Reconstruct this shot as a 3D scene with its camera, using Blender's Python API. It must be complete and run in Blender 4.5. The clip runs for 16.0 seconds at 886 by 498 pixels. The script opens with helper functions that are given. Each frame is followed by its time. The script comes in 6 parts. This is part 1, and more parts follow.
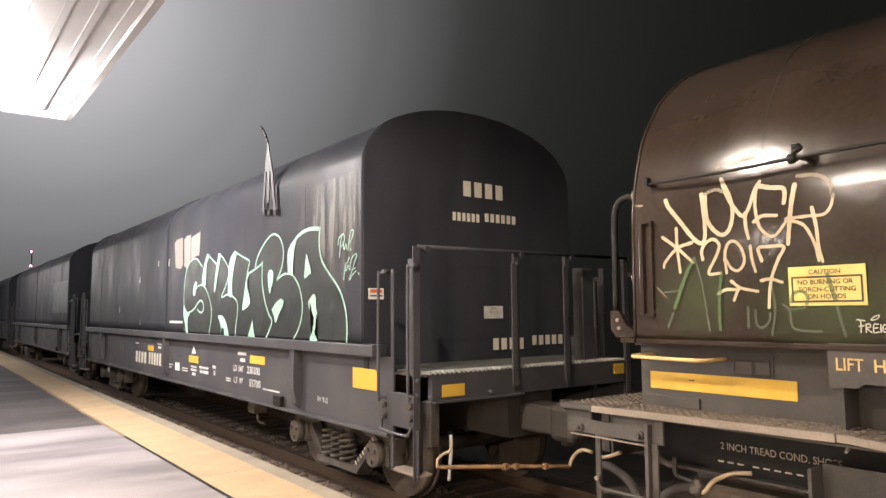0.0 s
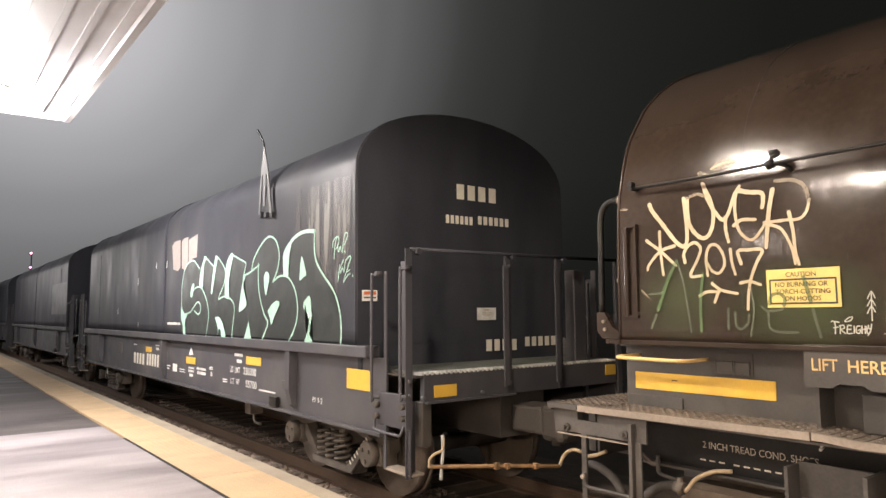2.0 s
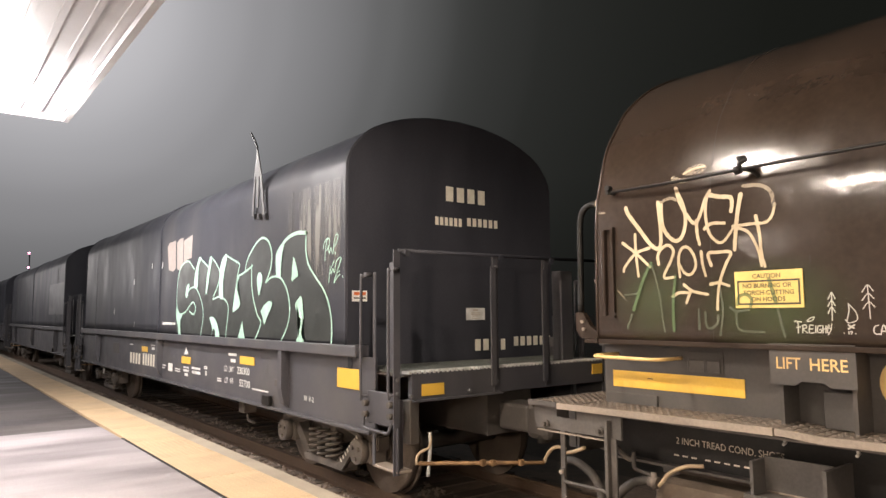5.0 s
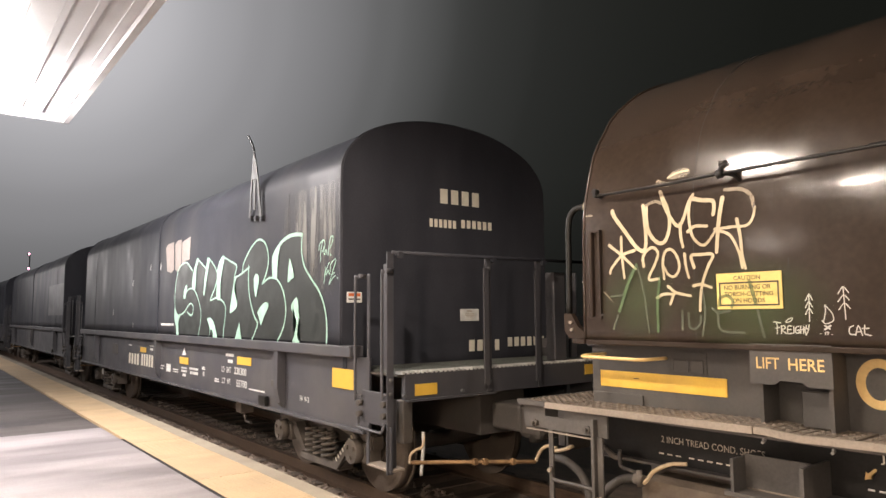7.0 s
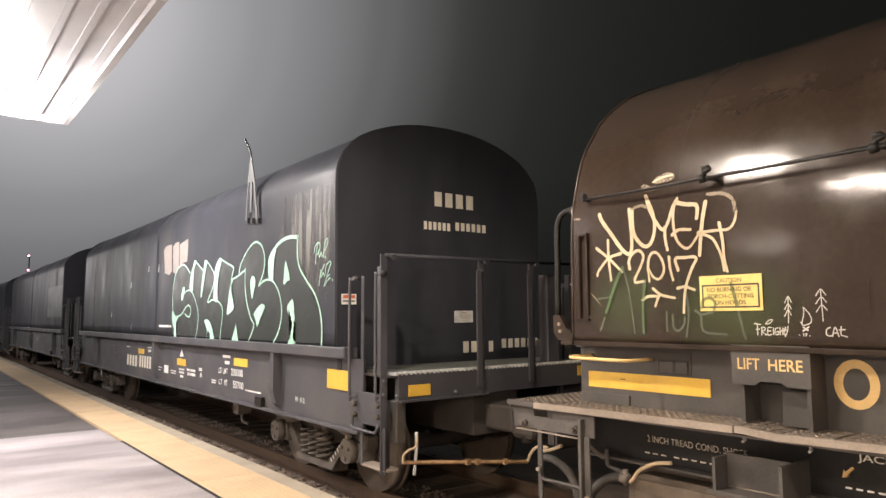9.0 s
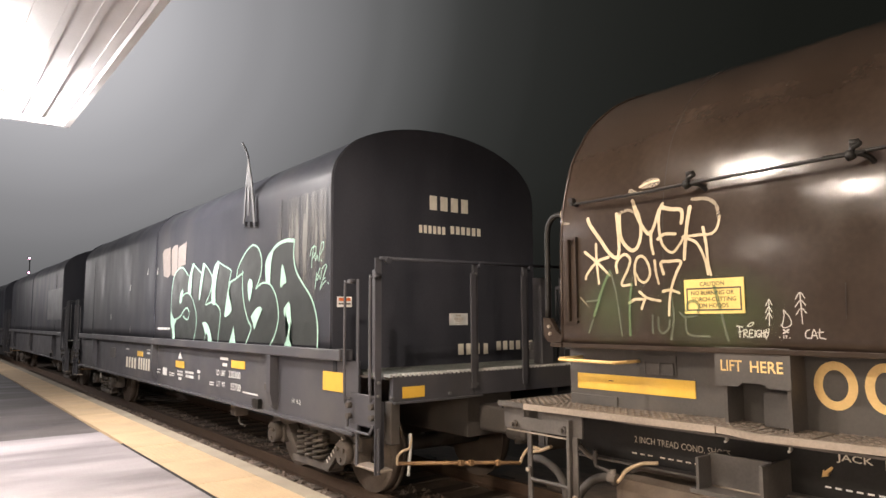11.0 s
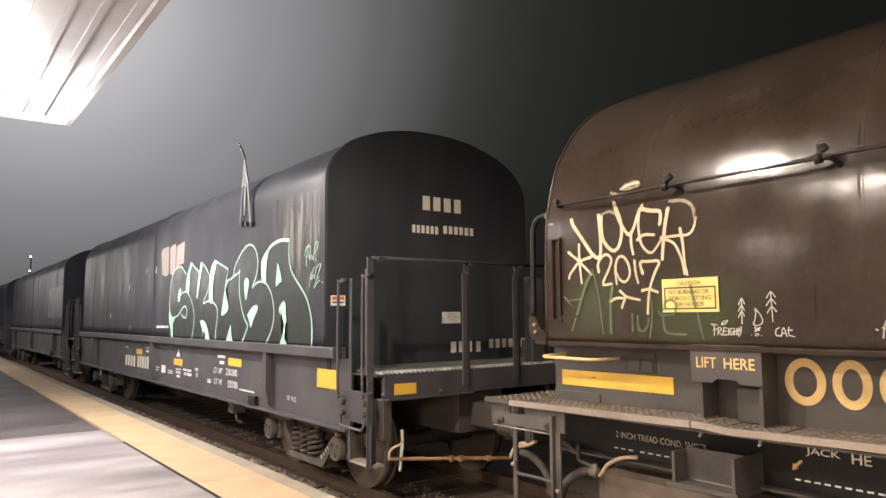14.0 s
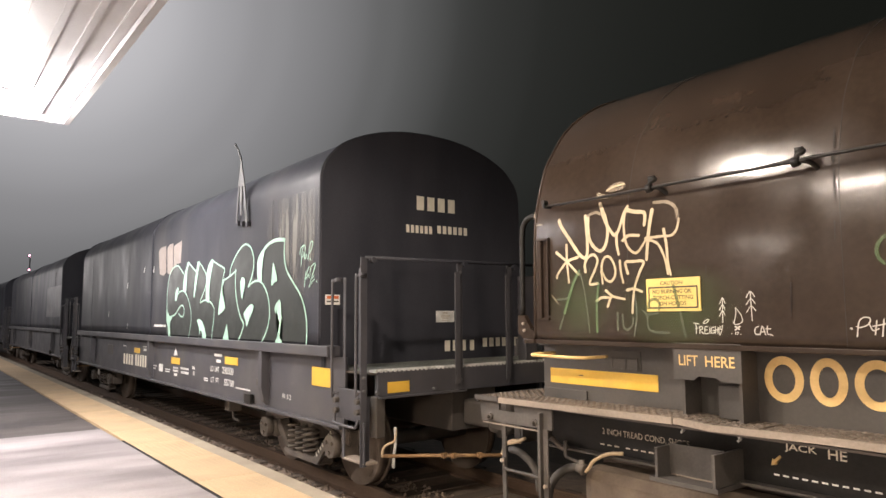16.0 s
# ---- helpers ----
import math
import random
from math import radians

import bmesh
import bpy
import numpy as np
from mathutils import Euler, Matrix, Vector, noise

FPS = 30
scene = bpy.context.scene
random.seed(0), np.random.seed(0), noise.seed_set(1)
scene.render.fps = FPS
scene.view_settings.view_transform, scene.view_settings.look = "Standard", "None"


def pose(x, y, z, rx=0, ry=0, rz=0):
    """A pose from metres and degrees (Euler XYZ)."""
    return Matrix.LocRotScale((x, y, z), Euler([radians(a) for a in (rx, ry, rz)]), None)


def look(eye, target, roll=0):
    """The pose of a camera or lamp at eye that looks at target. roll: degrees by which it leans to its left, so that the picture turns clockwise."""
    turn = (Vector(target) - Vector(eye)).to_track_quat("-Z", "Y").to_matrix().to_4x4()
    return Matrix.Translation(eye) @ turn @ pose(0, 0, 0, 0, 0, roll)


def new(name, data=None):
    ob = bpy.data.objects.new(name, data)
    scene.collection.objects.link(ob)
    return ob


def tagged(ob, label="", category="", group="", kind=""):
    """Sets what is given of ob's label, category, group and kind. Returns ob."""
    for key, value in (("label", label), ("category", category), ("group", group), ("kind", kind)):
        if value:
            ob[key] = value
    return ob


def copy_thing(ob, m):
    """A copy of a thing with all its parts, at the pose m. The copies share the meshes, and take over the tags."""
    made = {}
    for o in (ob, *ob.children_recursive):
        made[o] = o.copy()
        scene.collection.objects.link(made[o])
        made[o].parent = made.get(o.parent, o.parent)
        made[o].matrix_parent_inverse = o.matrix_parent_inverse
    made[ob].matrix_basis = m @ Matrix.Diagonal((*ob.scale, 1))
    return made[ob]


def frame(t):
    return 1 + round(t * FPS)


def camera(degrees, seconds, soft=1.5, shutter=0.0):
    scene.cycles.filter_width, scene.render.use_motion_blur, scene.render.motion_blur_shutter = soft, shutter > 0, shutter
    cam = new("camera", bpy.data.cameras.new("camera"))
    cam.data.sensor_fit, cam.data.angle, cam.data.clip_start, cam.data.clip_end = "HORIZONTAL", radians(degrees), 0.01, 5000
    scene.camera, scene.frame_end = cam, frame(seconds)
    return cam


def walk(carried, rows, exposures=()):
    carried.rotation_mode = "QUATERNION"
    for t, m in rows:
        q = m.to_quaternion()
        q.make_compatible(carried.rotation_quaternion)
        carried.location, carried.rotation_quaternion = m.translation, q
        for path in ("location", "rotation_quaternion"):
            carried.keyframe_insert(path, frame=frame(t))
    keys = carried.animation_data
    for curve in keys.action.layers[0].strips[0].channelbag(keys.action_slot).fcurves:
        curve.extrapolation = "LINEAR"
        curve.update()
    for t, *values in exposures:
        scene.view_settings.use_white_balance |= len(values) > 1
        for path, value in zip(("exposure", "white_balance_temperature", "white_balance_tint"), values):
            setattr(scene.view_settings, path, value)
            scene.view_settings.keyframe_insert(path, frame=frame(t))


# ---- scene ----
LENS = 65.95
EYE = (0.0, 0.0, 1.56)
# seconds, heading and tilt in degrees
AIM = [
    (0, 52.46, 5.27), (0.5, 52.43, 5.35), (1, 52.43, 5.40), (1.5, 52.44, 5.40), (2, 52.44, 5.40),
    (2.5, 52.41, 5.36), (3, 52.38, 5.32), (3.5, 52.33, 5.32), (4, 52.32, 5.32), (6.5, 52.33, 5.55),
    (7, 52.33, 5.48), (7.5, 52.39, 5.40), (8, 52.38, 5.45), (8.5, 52.33, 5.54), (9, 52.30, 5.62),
    (11.5, 52.33, 5.85), (12, 52.25, 5.76), (12.5, 52.31, 5.72), (13, 52.41, 5.65), (13.5, 52.43, 5.73),
    (14, 52.41, 5.69), (14.5, 52.40, 5.68), (15, 52.37, 5.58), (15.5, 52.37, 5.60), (16, 52.35, 5.60),
]
# seconds, metres that the train has rolled along -x
ROLLED = [
    (0, 0.000), (0.5, 0.024), (1, 0.052), (1.5, 0.080), (2, 0.112),
    (2.5, 0.141), (3, 0.175), (3.5, 0.202), (4, 0.226), (6.5, 0.358),
    (7, 0.384), (7.5, 0.410), (8, 0.438), (8.5, 0.464), (9, 0.485),
    (11.5, 0.613), (12, 0.639), (12.5, 0.664), (13, 0.687), (13.5, 0.714),
    (14, 0.740), (14.5, 0.765), (15, 0.793), (15.5, 0.819), (16, 0.845),
]
LEAN = -0.42
cam = camera(LENS, 16.0, soft=1.5)


def aim(yaw, tilt):
    a, b = radians(yaw), radians(tilt)
    way = Vector((-math.sin(a) * math.cos(b), math.cos(a) * math.cos(b), math.sin(b)))
    return look(EYE, Vector(EYE) + way * 10, LEAN)


walk(cam, [(t, aim(a, b)) for t, a, b in AIM], exposures=[(0, 0.2), (16, 0.2)])

# ---- light: night sky with haze painted around the lamp, lamps under the canopy ----
world = bpy.data.worlds.new("night_sky_lamp_haze")
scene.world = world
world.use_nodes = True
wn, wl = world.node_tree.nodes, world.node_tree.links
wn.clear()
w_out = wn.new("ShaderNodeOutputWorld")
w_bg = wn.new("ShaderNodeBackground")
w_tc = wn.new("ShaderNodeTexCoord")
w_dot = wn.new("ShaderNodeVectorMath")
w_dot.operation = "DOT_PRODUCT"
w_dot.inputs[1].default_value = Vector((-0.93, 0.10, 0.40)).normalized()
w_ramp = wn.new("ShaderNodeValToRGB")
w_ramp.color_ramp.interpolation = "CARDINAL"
# tones rise toward the lamp: its haze and glare put into the sky colour
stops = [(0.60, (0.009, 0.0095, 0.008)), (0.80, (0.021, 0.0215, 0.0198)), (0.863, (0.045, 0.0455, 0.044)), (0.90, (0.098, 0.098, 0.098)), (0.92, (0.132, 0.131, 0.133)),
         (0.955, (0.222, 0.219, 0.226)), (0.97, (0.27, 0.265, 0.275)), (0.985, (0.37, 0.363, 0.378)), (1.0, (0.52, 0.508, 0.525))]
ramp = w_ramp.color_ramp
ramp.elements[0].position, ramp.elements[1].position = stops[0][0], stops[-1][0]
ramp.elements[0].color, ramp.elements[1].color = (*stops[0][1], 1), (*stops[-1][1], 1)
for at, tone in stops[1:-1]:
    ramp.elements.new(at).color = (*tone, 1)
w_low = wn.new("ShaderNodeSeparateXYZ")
# sky dimmed toward the horizon so the far cars' outlines soften as in haze
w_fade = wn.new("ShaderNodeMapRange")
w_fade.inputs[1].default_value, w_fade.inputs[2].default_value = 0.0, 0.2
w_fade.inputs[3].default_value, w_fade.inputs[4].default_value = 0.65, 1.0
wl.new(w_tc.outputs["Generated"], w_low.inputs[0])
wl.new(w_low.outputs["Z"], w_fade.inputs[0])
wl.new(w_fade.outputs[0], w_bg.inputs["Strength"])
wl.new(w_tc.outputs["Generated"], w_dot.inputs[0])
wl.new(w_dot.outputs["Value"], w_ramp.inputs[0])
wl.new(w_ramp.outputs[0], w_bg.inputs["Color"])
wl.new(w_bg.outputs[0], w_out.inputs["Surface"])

# place, watts, colour, radius of each canopy lamp; rows 2, 5 and 6 are added fill
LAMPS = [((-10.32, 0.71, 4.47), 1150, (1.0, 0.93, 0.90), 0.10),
         # unseen lamp added to brighten the far car sides
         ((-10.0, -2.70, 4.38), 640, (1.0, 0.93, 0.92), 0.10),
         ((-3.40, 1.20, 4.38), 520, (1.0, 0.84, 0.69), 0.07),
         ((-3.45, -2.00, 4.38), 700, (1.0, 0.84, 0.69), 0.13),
         # last two: unseen lamps added to light the right side
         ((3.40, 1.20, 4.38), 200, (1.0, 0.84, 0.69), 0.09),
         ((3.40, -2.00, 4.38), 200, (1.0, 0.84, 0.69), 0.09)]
# place and watts of each unseen wall lamp: one set by a hood glint, one added fill
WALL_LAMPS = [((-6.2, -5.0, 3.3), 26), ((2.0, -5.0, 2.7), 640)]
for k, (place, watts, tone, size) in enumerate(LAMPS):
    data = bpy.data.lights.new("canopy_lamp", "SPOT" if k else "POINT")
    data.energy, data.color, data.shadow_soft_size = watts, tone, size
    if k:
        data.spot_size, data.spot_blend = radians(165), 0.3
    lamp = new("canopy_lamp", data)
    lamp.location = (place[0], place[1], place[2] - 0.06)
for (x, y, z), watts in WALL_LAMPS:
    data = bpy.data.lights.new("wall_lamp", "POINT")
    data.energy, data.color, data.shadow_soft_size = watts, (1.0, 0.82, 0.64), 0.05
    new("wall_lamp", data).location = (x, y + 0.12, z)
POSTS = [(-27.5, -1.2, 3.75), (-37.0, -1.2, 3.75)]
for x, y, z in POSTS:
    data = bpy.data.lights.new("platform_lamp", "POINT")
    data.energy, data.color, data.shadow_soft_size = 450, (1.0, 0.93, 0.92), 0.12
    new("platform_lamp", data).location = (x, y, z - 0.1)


# ---- materials ----
def shade(name, low, high, rough=(0.4, 0.6), metal=0.0, grain=6.0, fine=60.0, bump=0.15, streak=(1, 1, 1), dirt=None, amount=0.0, spread=(0.5, 0.7), piece=0.0):
    """A surface in two tones with coarse and fine variation, a bump, and dirt in patches."""
    m = bpy.data.materials.new(name)
    m.use_nodes = True
    n, l = m.node_tree.nodes, m.node_tree.links
    b = n["Principled BSDF"]
    tc = n.new("ShaderNodeTexCoord")
    mp = n.new("ShaderNodeMapping")
    mp.inputs["Scale"].default_value = streak
    l.new(tc.outputs["Object"], mp.inputs[0])
    a = n.new("ShaderNodeTexNoise")
    a.inputs["Scale"].default_value, a.inputs["Detail"].default_value = grain, 6
    l.new(mp.outputs[0], a.inputs["Vector"])
    c = n.new("ShaderNodeTexNoise")
    c.inputs["Scale"].default_value, c.inputs["Detail"].default_value = fine, 4
    l.new(tc.outputs["Object"], c.inputs["Vector"])
    both = n.new("ShaderNodeMath")
    both.operation = "MULTIPLY_ADD"
    both.inputs[1].default_value = 0.35
    l.new(c.outputs[0], both.inputs[0])
    scaled = n.new("ShaderNodeMath")
    scaled.operation = "MULTIPLY"
    scaled.inputs[1].default_value = 0.65
    l.new(a.outputs[0], scaled.inputs[0])
    l.new(scaled.outputs[0], both.inputs[2])
    r = n.new("ShaderNodeMapRange")
    r.inputs[1].default_value, r.inputs[2].default_value = 0.35, 0.65
    l.new(both.outputs[0], r.inputs[0])
    mix = n.new("ShaderNodeMix")
    mix.data_type = "RGBA"
    mix.inputs[6].default_value, mix.inputs[7].default_value = (*low, 1), (*high, 1)
    l.new(r.outputs[0], mix.inputs[0])
    colour = mix.outputs[2]
    if dirt:
        d = n.new("ShaderNodeTexNoise")
        d.inputs["Scale"].default_value, d.inputs["Detail"].default_value = grain * 0.35, 8
        l.new(mp.outputs[0], d.inputs["Vector"])
        dr = n.new("ShaderNodeMapRange")
        dr.inputs[1].default_value, dr.inputs[2].default_value, dr.inputs[4].default_value = *spread, amount
        l.new(d.outputs[0], dr.inputs[0])
        dm = n.new("ShaderNodeMix")
        dm.data_type = "RGBA"
        dm.inputs[7].default_value = (*dirt, 1)
        l.new(dr.outputs[0], dm.inputs[0])
        l.new(colour, dm.inputs[6])
        colour = dm.outputs[2]
    if piece:
        oi = n.new("ShaderNodeObjectInfo")
        pr = n.new("ShaderNodeMapRange")
        pr.inputs[3].default_value, pr.inputs[4].default_value = 1 - piece, 1 + piece
        l.new(oi.outputs["Random"], pr.inputs[0])
        pm = n.new("ShaderNodeVectorMath")
        pm.operation = "SCALE"
        l.new(colour, pm.inputs[0])
        l.new(pr.outputs[0], pm.inputs["Scale"])
        colour = pm.outputs[0]
    l.new(colour, b.inputs["Base Color"])
    rr = n.new("ShaderNodeMapRange")
    rr.inputs[3].default_value, rr.inputs[4].default_value = rough
    l.new(a.outputs[0], rr.inputs[0])
    rr.inputs[1].default_value, rr.inputs[2].default_value = 0.3, 0.7
    l.new(rr.outputs[0], b.inputs["Roughness"])
    b.inputs["Metallic"].default_value = metal
    if bump:
        bp = n.new("ShaderNodeBump")
        bp.inputs["Strength"].default_value, bp.inputs["Distance"].default_value = bump, 0.01
        l.new(both.outputs[0], bp.inputs["Height"])
        l.new(bp.outputs[0], b.inputs["Normal"])
    return m


def glow(name, tone, strength):
    m = bpy.data.materials.new(name)
    m.use_nodes = True
    b = m.node_tree.nodes["Principled BSDF"]
    b.inputs["Base Color"].default_value = (*tone, 1)
    b.inputs["Emission Color"].default_value = (*tone, 1)
    b.inputs["Emission Strength"].default_value = strength
    return m


def dent(m, scale, depth, strength):
    """Hammered, uneven sheet metal: a second, larger bump under the first."""
    n, l = m.node_tree.nodes, m.node_tree.links
    tc, no, bp = n.new("ShaderNodeTexCoord"), n.new("ShaderNodeTexNoise"), n.new("ShaderNodeBump")
    no.inputs["Scale"].default_value, no.inputs["Detail"].default_value = scale, 3
    bp.inputs["Strength"].default_value, bp.inputs["Distance"].default_value = strength, depth
    l.new(tc.outputs["Object"], no.inputs["Vector"])
    l.new(no.outputs[0], bp.inputs["Height"])
    l.new(bp.outputs[0], n["Bump"].inputs["Normal"])


def thin(m, cover):
    """Lets the paint below show through a thin coat."""
    m.node_tree.nodes["Principled BSDF"].inputs["Alpha"].default_value = cover
    return m


M_BLUE = shade("blue_black_car_paint", (0.031, 0.033, 0.041), (0.047, 0.048, 0.058), (0.44, 0.60), grain=2.5, fine=70, bump=0.05, streak=(1, 1, 0.35), dirt=(0.10, 0.096, 0.09), amount=0.35, spread=(0.52, 0.72))
M_BLUE.node_tree.nodes["Principled BSDF"].inputs["Specular IOR Level"].default_value = 0.14
M_SILL = shade("blue_grey_sill_paint", (0.045, 0.045, 0.052), (0.068, 0.066, 0.074), (0.45, 0.62), grain=3, fine=80, bump=0.08, dirt=(0.12, 0.11, 0.10), amount=0.45)
M_BROWN = shade("brown_black_hood_paint", (0.0245, 0.0170, 0.0127), (0.038, 0.0270, 0.0205), (0.09, 0.245), grain=3.2, fine=28, bump=0.13, streak=(1, 1, 0.4), dirt=(0.055, 0.041, 0.031), amount=0.35, spread=(0.5, 0.75))
dent(M_BROWN, 8.0, 0.007, 0.33)
M_BROWN.node_tree.nodes["Principled BSDF"].inputs["Specular IOR Level"].default_value = 0.36
M_BODY = shade("charcoal_body_paint", (0.046, 0.042, 0.038), (0.070, 0.063, 0.056), (0.5, 0.68), grain=3, fine=70, bump=0.08, dirt=(0.14, 0.11, 0.085), amount=0.4)
M_BLACK = shade("black_steel_underframe", (0.042, 0.037, 0.033), (0.072, 0.063, 0.055), (0.55, 0.75), grain=5, fine=60, bump=0.2, dirt=(0.11, 0.08, 0.06), amount=0.4)
M_DUST = shade("dusty_cast_steel", (0.10, 0.086, 0.074), (0.18, 0.15, 0.125), (0.7, 0.9), grain=5, fine=60, bump=0.3, dirt=(0.05, 0.043, 0.037), amount=0.6)
M_SAND = shade("sand_coated_side_frame", (0.19, 0.150, 0.115), (0.29, 0.232, 0.178), (0.75, 0.9), grain=4, fine=50, bump=0.3, dirt=(0.06, 0.045, 0.035), amount=0.7)
M_DECK = shade("worn_galvanised_tread", (0.11, 0.088, 0.068), (0.22, 0.18, 0.145), (0.45, 0.7), metal=0.35, grain=7, fine=90, bump=0.3, dirt=(0.06, 0.04, 0.028), amount=0.7, piece=0.18)
M_EDGE = shade("worn_steel_deck_edge", (0.22, 0.185, 0.15), (0.34, 0.285, 0.235), (0.5, 0.7), metal=0.2, grain=6, fine=70, bump=0.15, streak=(0.4, 1, 1), dirt=(0.08, 0.055, 0.04), amount=0.5)
M_GRATE = shade("pale_steel_grating", (0.10, 0.11, 0.10), (0.18, 0.19, 0.175), (0.5, 0.7), metal=0.3, grain=7, fine=80, bump=0.2, piece=0.15)
M_RUN = shade("dark_runs_and_joint", (0.010, 0.008, 0.006), (0.016, 0.012, 0.010), (0.75, 0.9), grain=9, bump=0.05)
M_TIP = shade("bright_grating_tip", (0.40, 0.40, 0.38), (0.58, 0.58, 0.55), (0.45, 0.65), metal=0.2, grain=9, bump=0.1, piece=0.2)
M_PLATE = shade("grey_primer_plate", (0.055, 0.050, 0.046), (0.095, 0.086, 0.078), (0.5, 0.7), grain=5, fine=60, bump=0.15, dirt=(0.025, 0.02, 0.017), amount=0.6)
M_RUST = shade("rusty_bar", (0.20, 0.115, 0.055), (0.36, 0.215, 0.10), (0.7, 0.9), grain=14, fine=90, bump=0.3, dirt=(0.08, 0.045, 0.025), amount=0.7)
M_YELLOW = shade("yellow_reflective_sheet", (0.64, 0.385, 0.05), (0.72, 0.45, 0.07), (0.35, 0.5), grain=8, fine=80, bump=0.03, dirt=(0.45, 0.27, 0.06), amount=0.5)
M_LETTER = shade("yellow_lettering", (0.66, 0.44, 0.17), (0.78, 0.55, 0.24), (0.5, 0.65), grain=10, fine=90, bump=0.05, dirt=(0.3, 0.2, 0.08), amount=0.5)
M_SIGN = shade("yellow_caution_sign", (0.62, 0.46, 0.13), (0.72, 0.55, 0.18), (0.45, 0.6), grain=7, fine=60, bump=0.04, dirt=(0.45, 0.33, 0.12), amount=0.5)
M_INK = shade("black_print", (0.03, 0.024, 0.015), (0.06, 0.045, 0.03), (0.5, 0.7), grain=20, bump=0)
M_WHITE = shade("white_stencil_paint", (0.62, 0.62, 0.60), (0.80, 0.80, 0.77), (0.5, 0.7), grain=12, fine=90, bump=0.03, dirt=(0.2, 0.2, 0.19), amount=0.5)
M_CREAM = shade("cream_stencil_paint", (0.66, 0.62, 0.52), (0.80, 0.76, 0.66), (0.5, 0.7), grain=12, fine=90, bump=0.03)
M_DIM = shade("worn_stencil_paint", (0.34, 0.30, 0.25), (0.58, 0.52, 0.44), (0.6, 0.8), grain=25, fine=120, bump=0.05)
M_MINT = shade("mint_spray_paint", (0.31, 0.53, 0.42), (0.42, 0.64, 0.53), (0.45, 0.6), grain=9, fine=90, bump=0.02)
M_FILL = shade("black_green_spray_fill", (0.018, 0.021, 0.019), (0.028, 0.032, 0.029), (0.35, 0.5), grain=5, fine=60, bump=0.04)
M_PINK = shade("faded_pink_white_paint", (0.30, 0.26, 0.24), (0.38, 0.335, 0.31), (0.7, 0.85), grain=12, fine=90, bump=0.02)
M_TAG = shade("cream_spray_paint", (0.40, 0.32, 0.20), (0.56, 0.465, 0.31), (0.4, 0.55), grain=7, fine=80, bump=0.02)
M_FAINT = thin(shade("thin_cream_spray", (0.32, 0.26, 0.18), (0.46, 0.38, 0.27), (0.4, 0.55), grain=9, fine=80, bump=0.02), 0.5)
M_GREEN = thin(shade("thin_green_spray", (0.065, 0.12, 0.04), (0.11, 0.19, 0.07), (0.4, 0.55), grain=9, fine=80, bump=0.02), 0.62)
M_GREY = thin(shade("grey_green_overspray", (0.08, 0.095, 0.055), (0.125, 0.14, 0.09), (0.4, 0.55), grain=9, fine=80, bump=0.02), 0.6)
M_CHALK = shade("white_paint_marker", (0.38, 0.355, 0.31), (0.50, 0.475, 0.43), (0.5, 0.65), grain=12, bump=0)
M_FAR_SLAB = shade("dark_far_platform", (0.060, 0.052, 0.050), (0.10, 0.088, 0.085), (0.35, 0.8), grain=1.6, fine=50, bump=0.15, streak=(1, 0.3, 1), dirt=(0.16, 0.14, 0.135), amount=0.6)
M_JET = shade("glossy_black_steel", (0.010, 0.0095, 0.009), (0.018, 0.017, 0.016), (0.35, 0.55), grain=6, fine=60, bump=0.1)
M_JET.node_tree.nodes["Principled BSDF"].inputs["Specular IOR Level"].default_value = 0.25
M_PALE = shade("pale_grey_bracket_paint", (0.075, 0.075, 0.077), (0.115, 0.115, 0.117), (0.5, 0.65), grain=8, bump=0.05)
M_TIRE = shade("oily_wheel_steel", (0.10, 0.078, 0.062), (0.17, 0.135, 0.108), (0.55, 0.75), metal=0.15, grain=5, fine=60, bump=0.15)
M_HOSE = shade("dusty_rubber_hose", (0.038, 0.034, 0.031), (0.070, 0.063, 0.056), (0.7, 0.85), grain=9, fine=60, bump=0.15)
M_ROPE = shade("pale_worn_hose_strap", (0.40, 0.30, 0.19), (0.56, 0.44, 0.30), (0.7, 0.85), grain=20, fine=90, bump=0.1)
M_ORANGE = shade("orange_label_print", (0.55, 0.13, 0.04), (0.65, 0.17, 0.06), (0.5, 0.6), grain=20, bump=0)
M_SLAB = shade("damp_platform_concrete", (0.33, 0.298, 0.305), (0.44, 0.402, 0.408), (0.30, 0.75), grain=2.4, fine=40, bump=0.08, streak=(1, 0.22, 1), dirt=(0.17, 0.15, 0.155), amount=0.75, spread=(0.48, 0.62))
M_TACTILE = shade("yellow_tactile_paving", (0.49, 0.355, 0.21), (0.60, 0.45, 0.28), (0.55, 0.75), grain=3, fine=60, bump=0.08, dirt=(0.33, 0.235, 0.14), amount=0.5, piece=0.06)
M_NOSE = shade("grey_concrete_nosing", (0.30, 0.255, 0.195), (0.40, 0.345, 0.265), (0.7, 0.9), grain=3, fine=50, bump=0.15, dirt=(0.16, 0.13, 0.10), amount=0.6)
M_BALLAST = shade("brown_ballast_stone", (0.13, 0.10, 0.078), (0.25, 0.195, 0.155), (0.75, 0.95), grain=6, fine=40, bump=0.6)
M_EARTH = shade("dark_ground", (0.09, 0.072, 0.055), (0.15, 0.12, 0.092), (0.8, 0.95), grain=0.6, fine=12, bump=0.4)
M_TIE = shade("weathered_timber_tie", (0.075, 0.058, 0.044), (0.13, 0.10, 0.078), (0.75, 0.9), grain=6, fine=60, bump=0.4, streak=(3, 0.4, 3))
M_RAIL = shade("rusty_rail_steel", (0.12, 0.08, 0.055), (0.18, 0.125, 0.09), (0.5, 0.7), metal=0.4, grain=8, fine=60, bump=0.1)
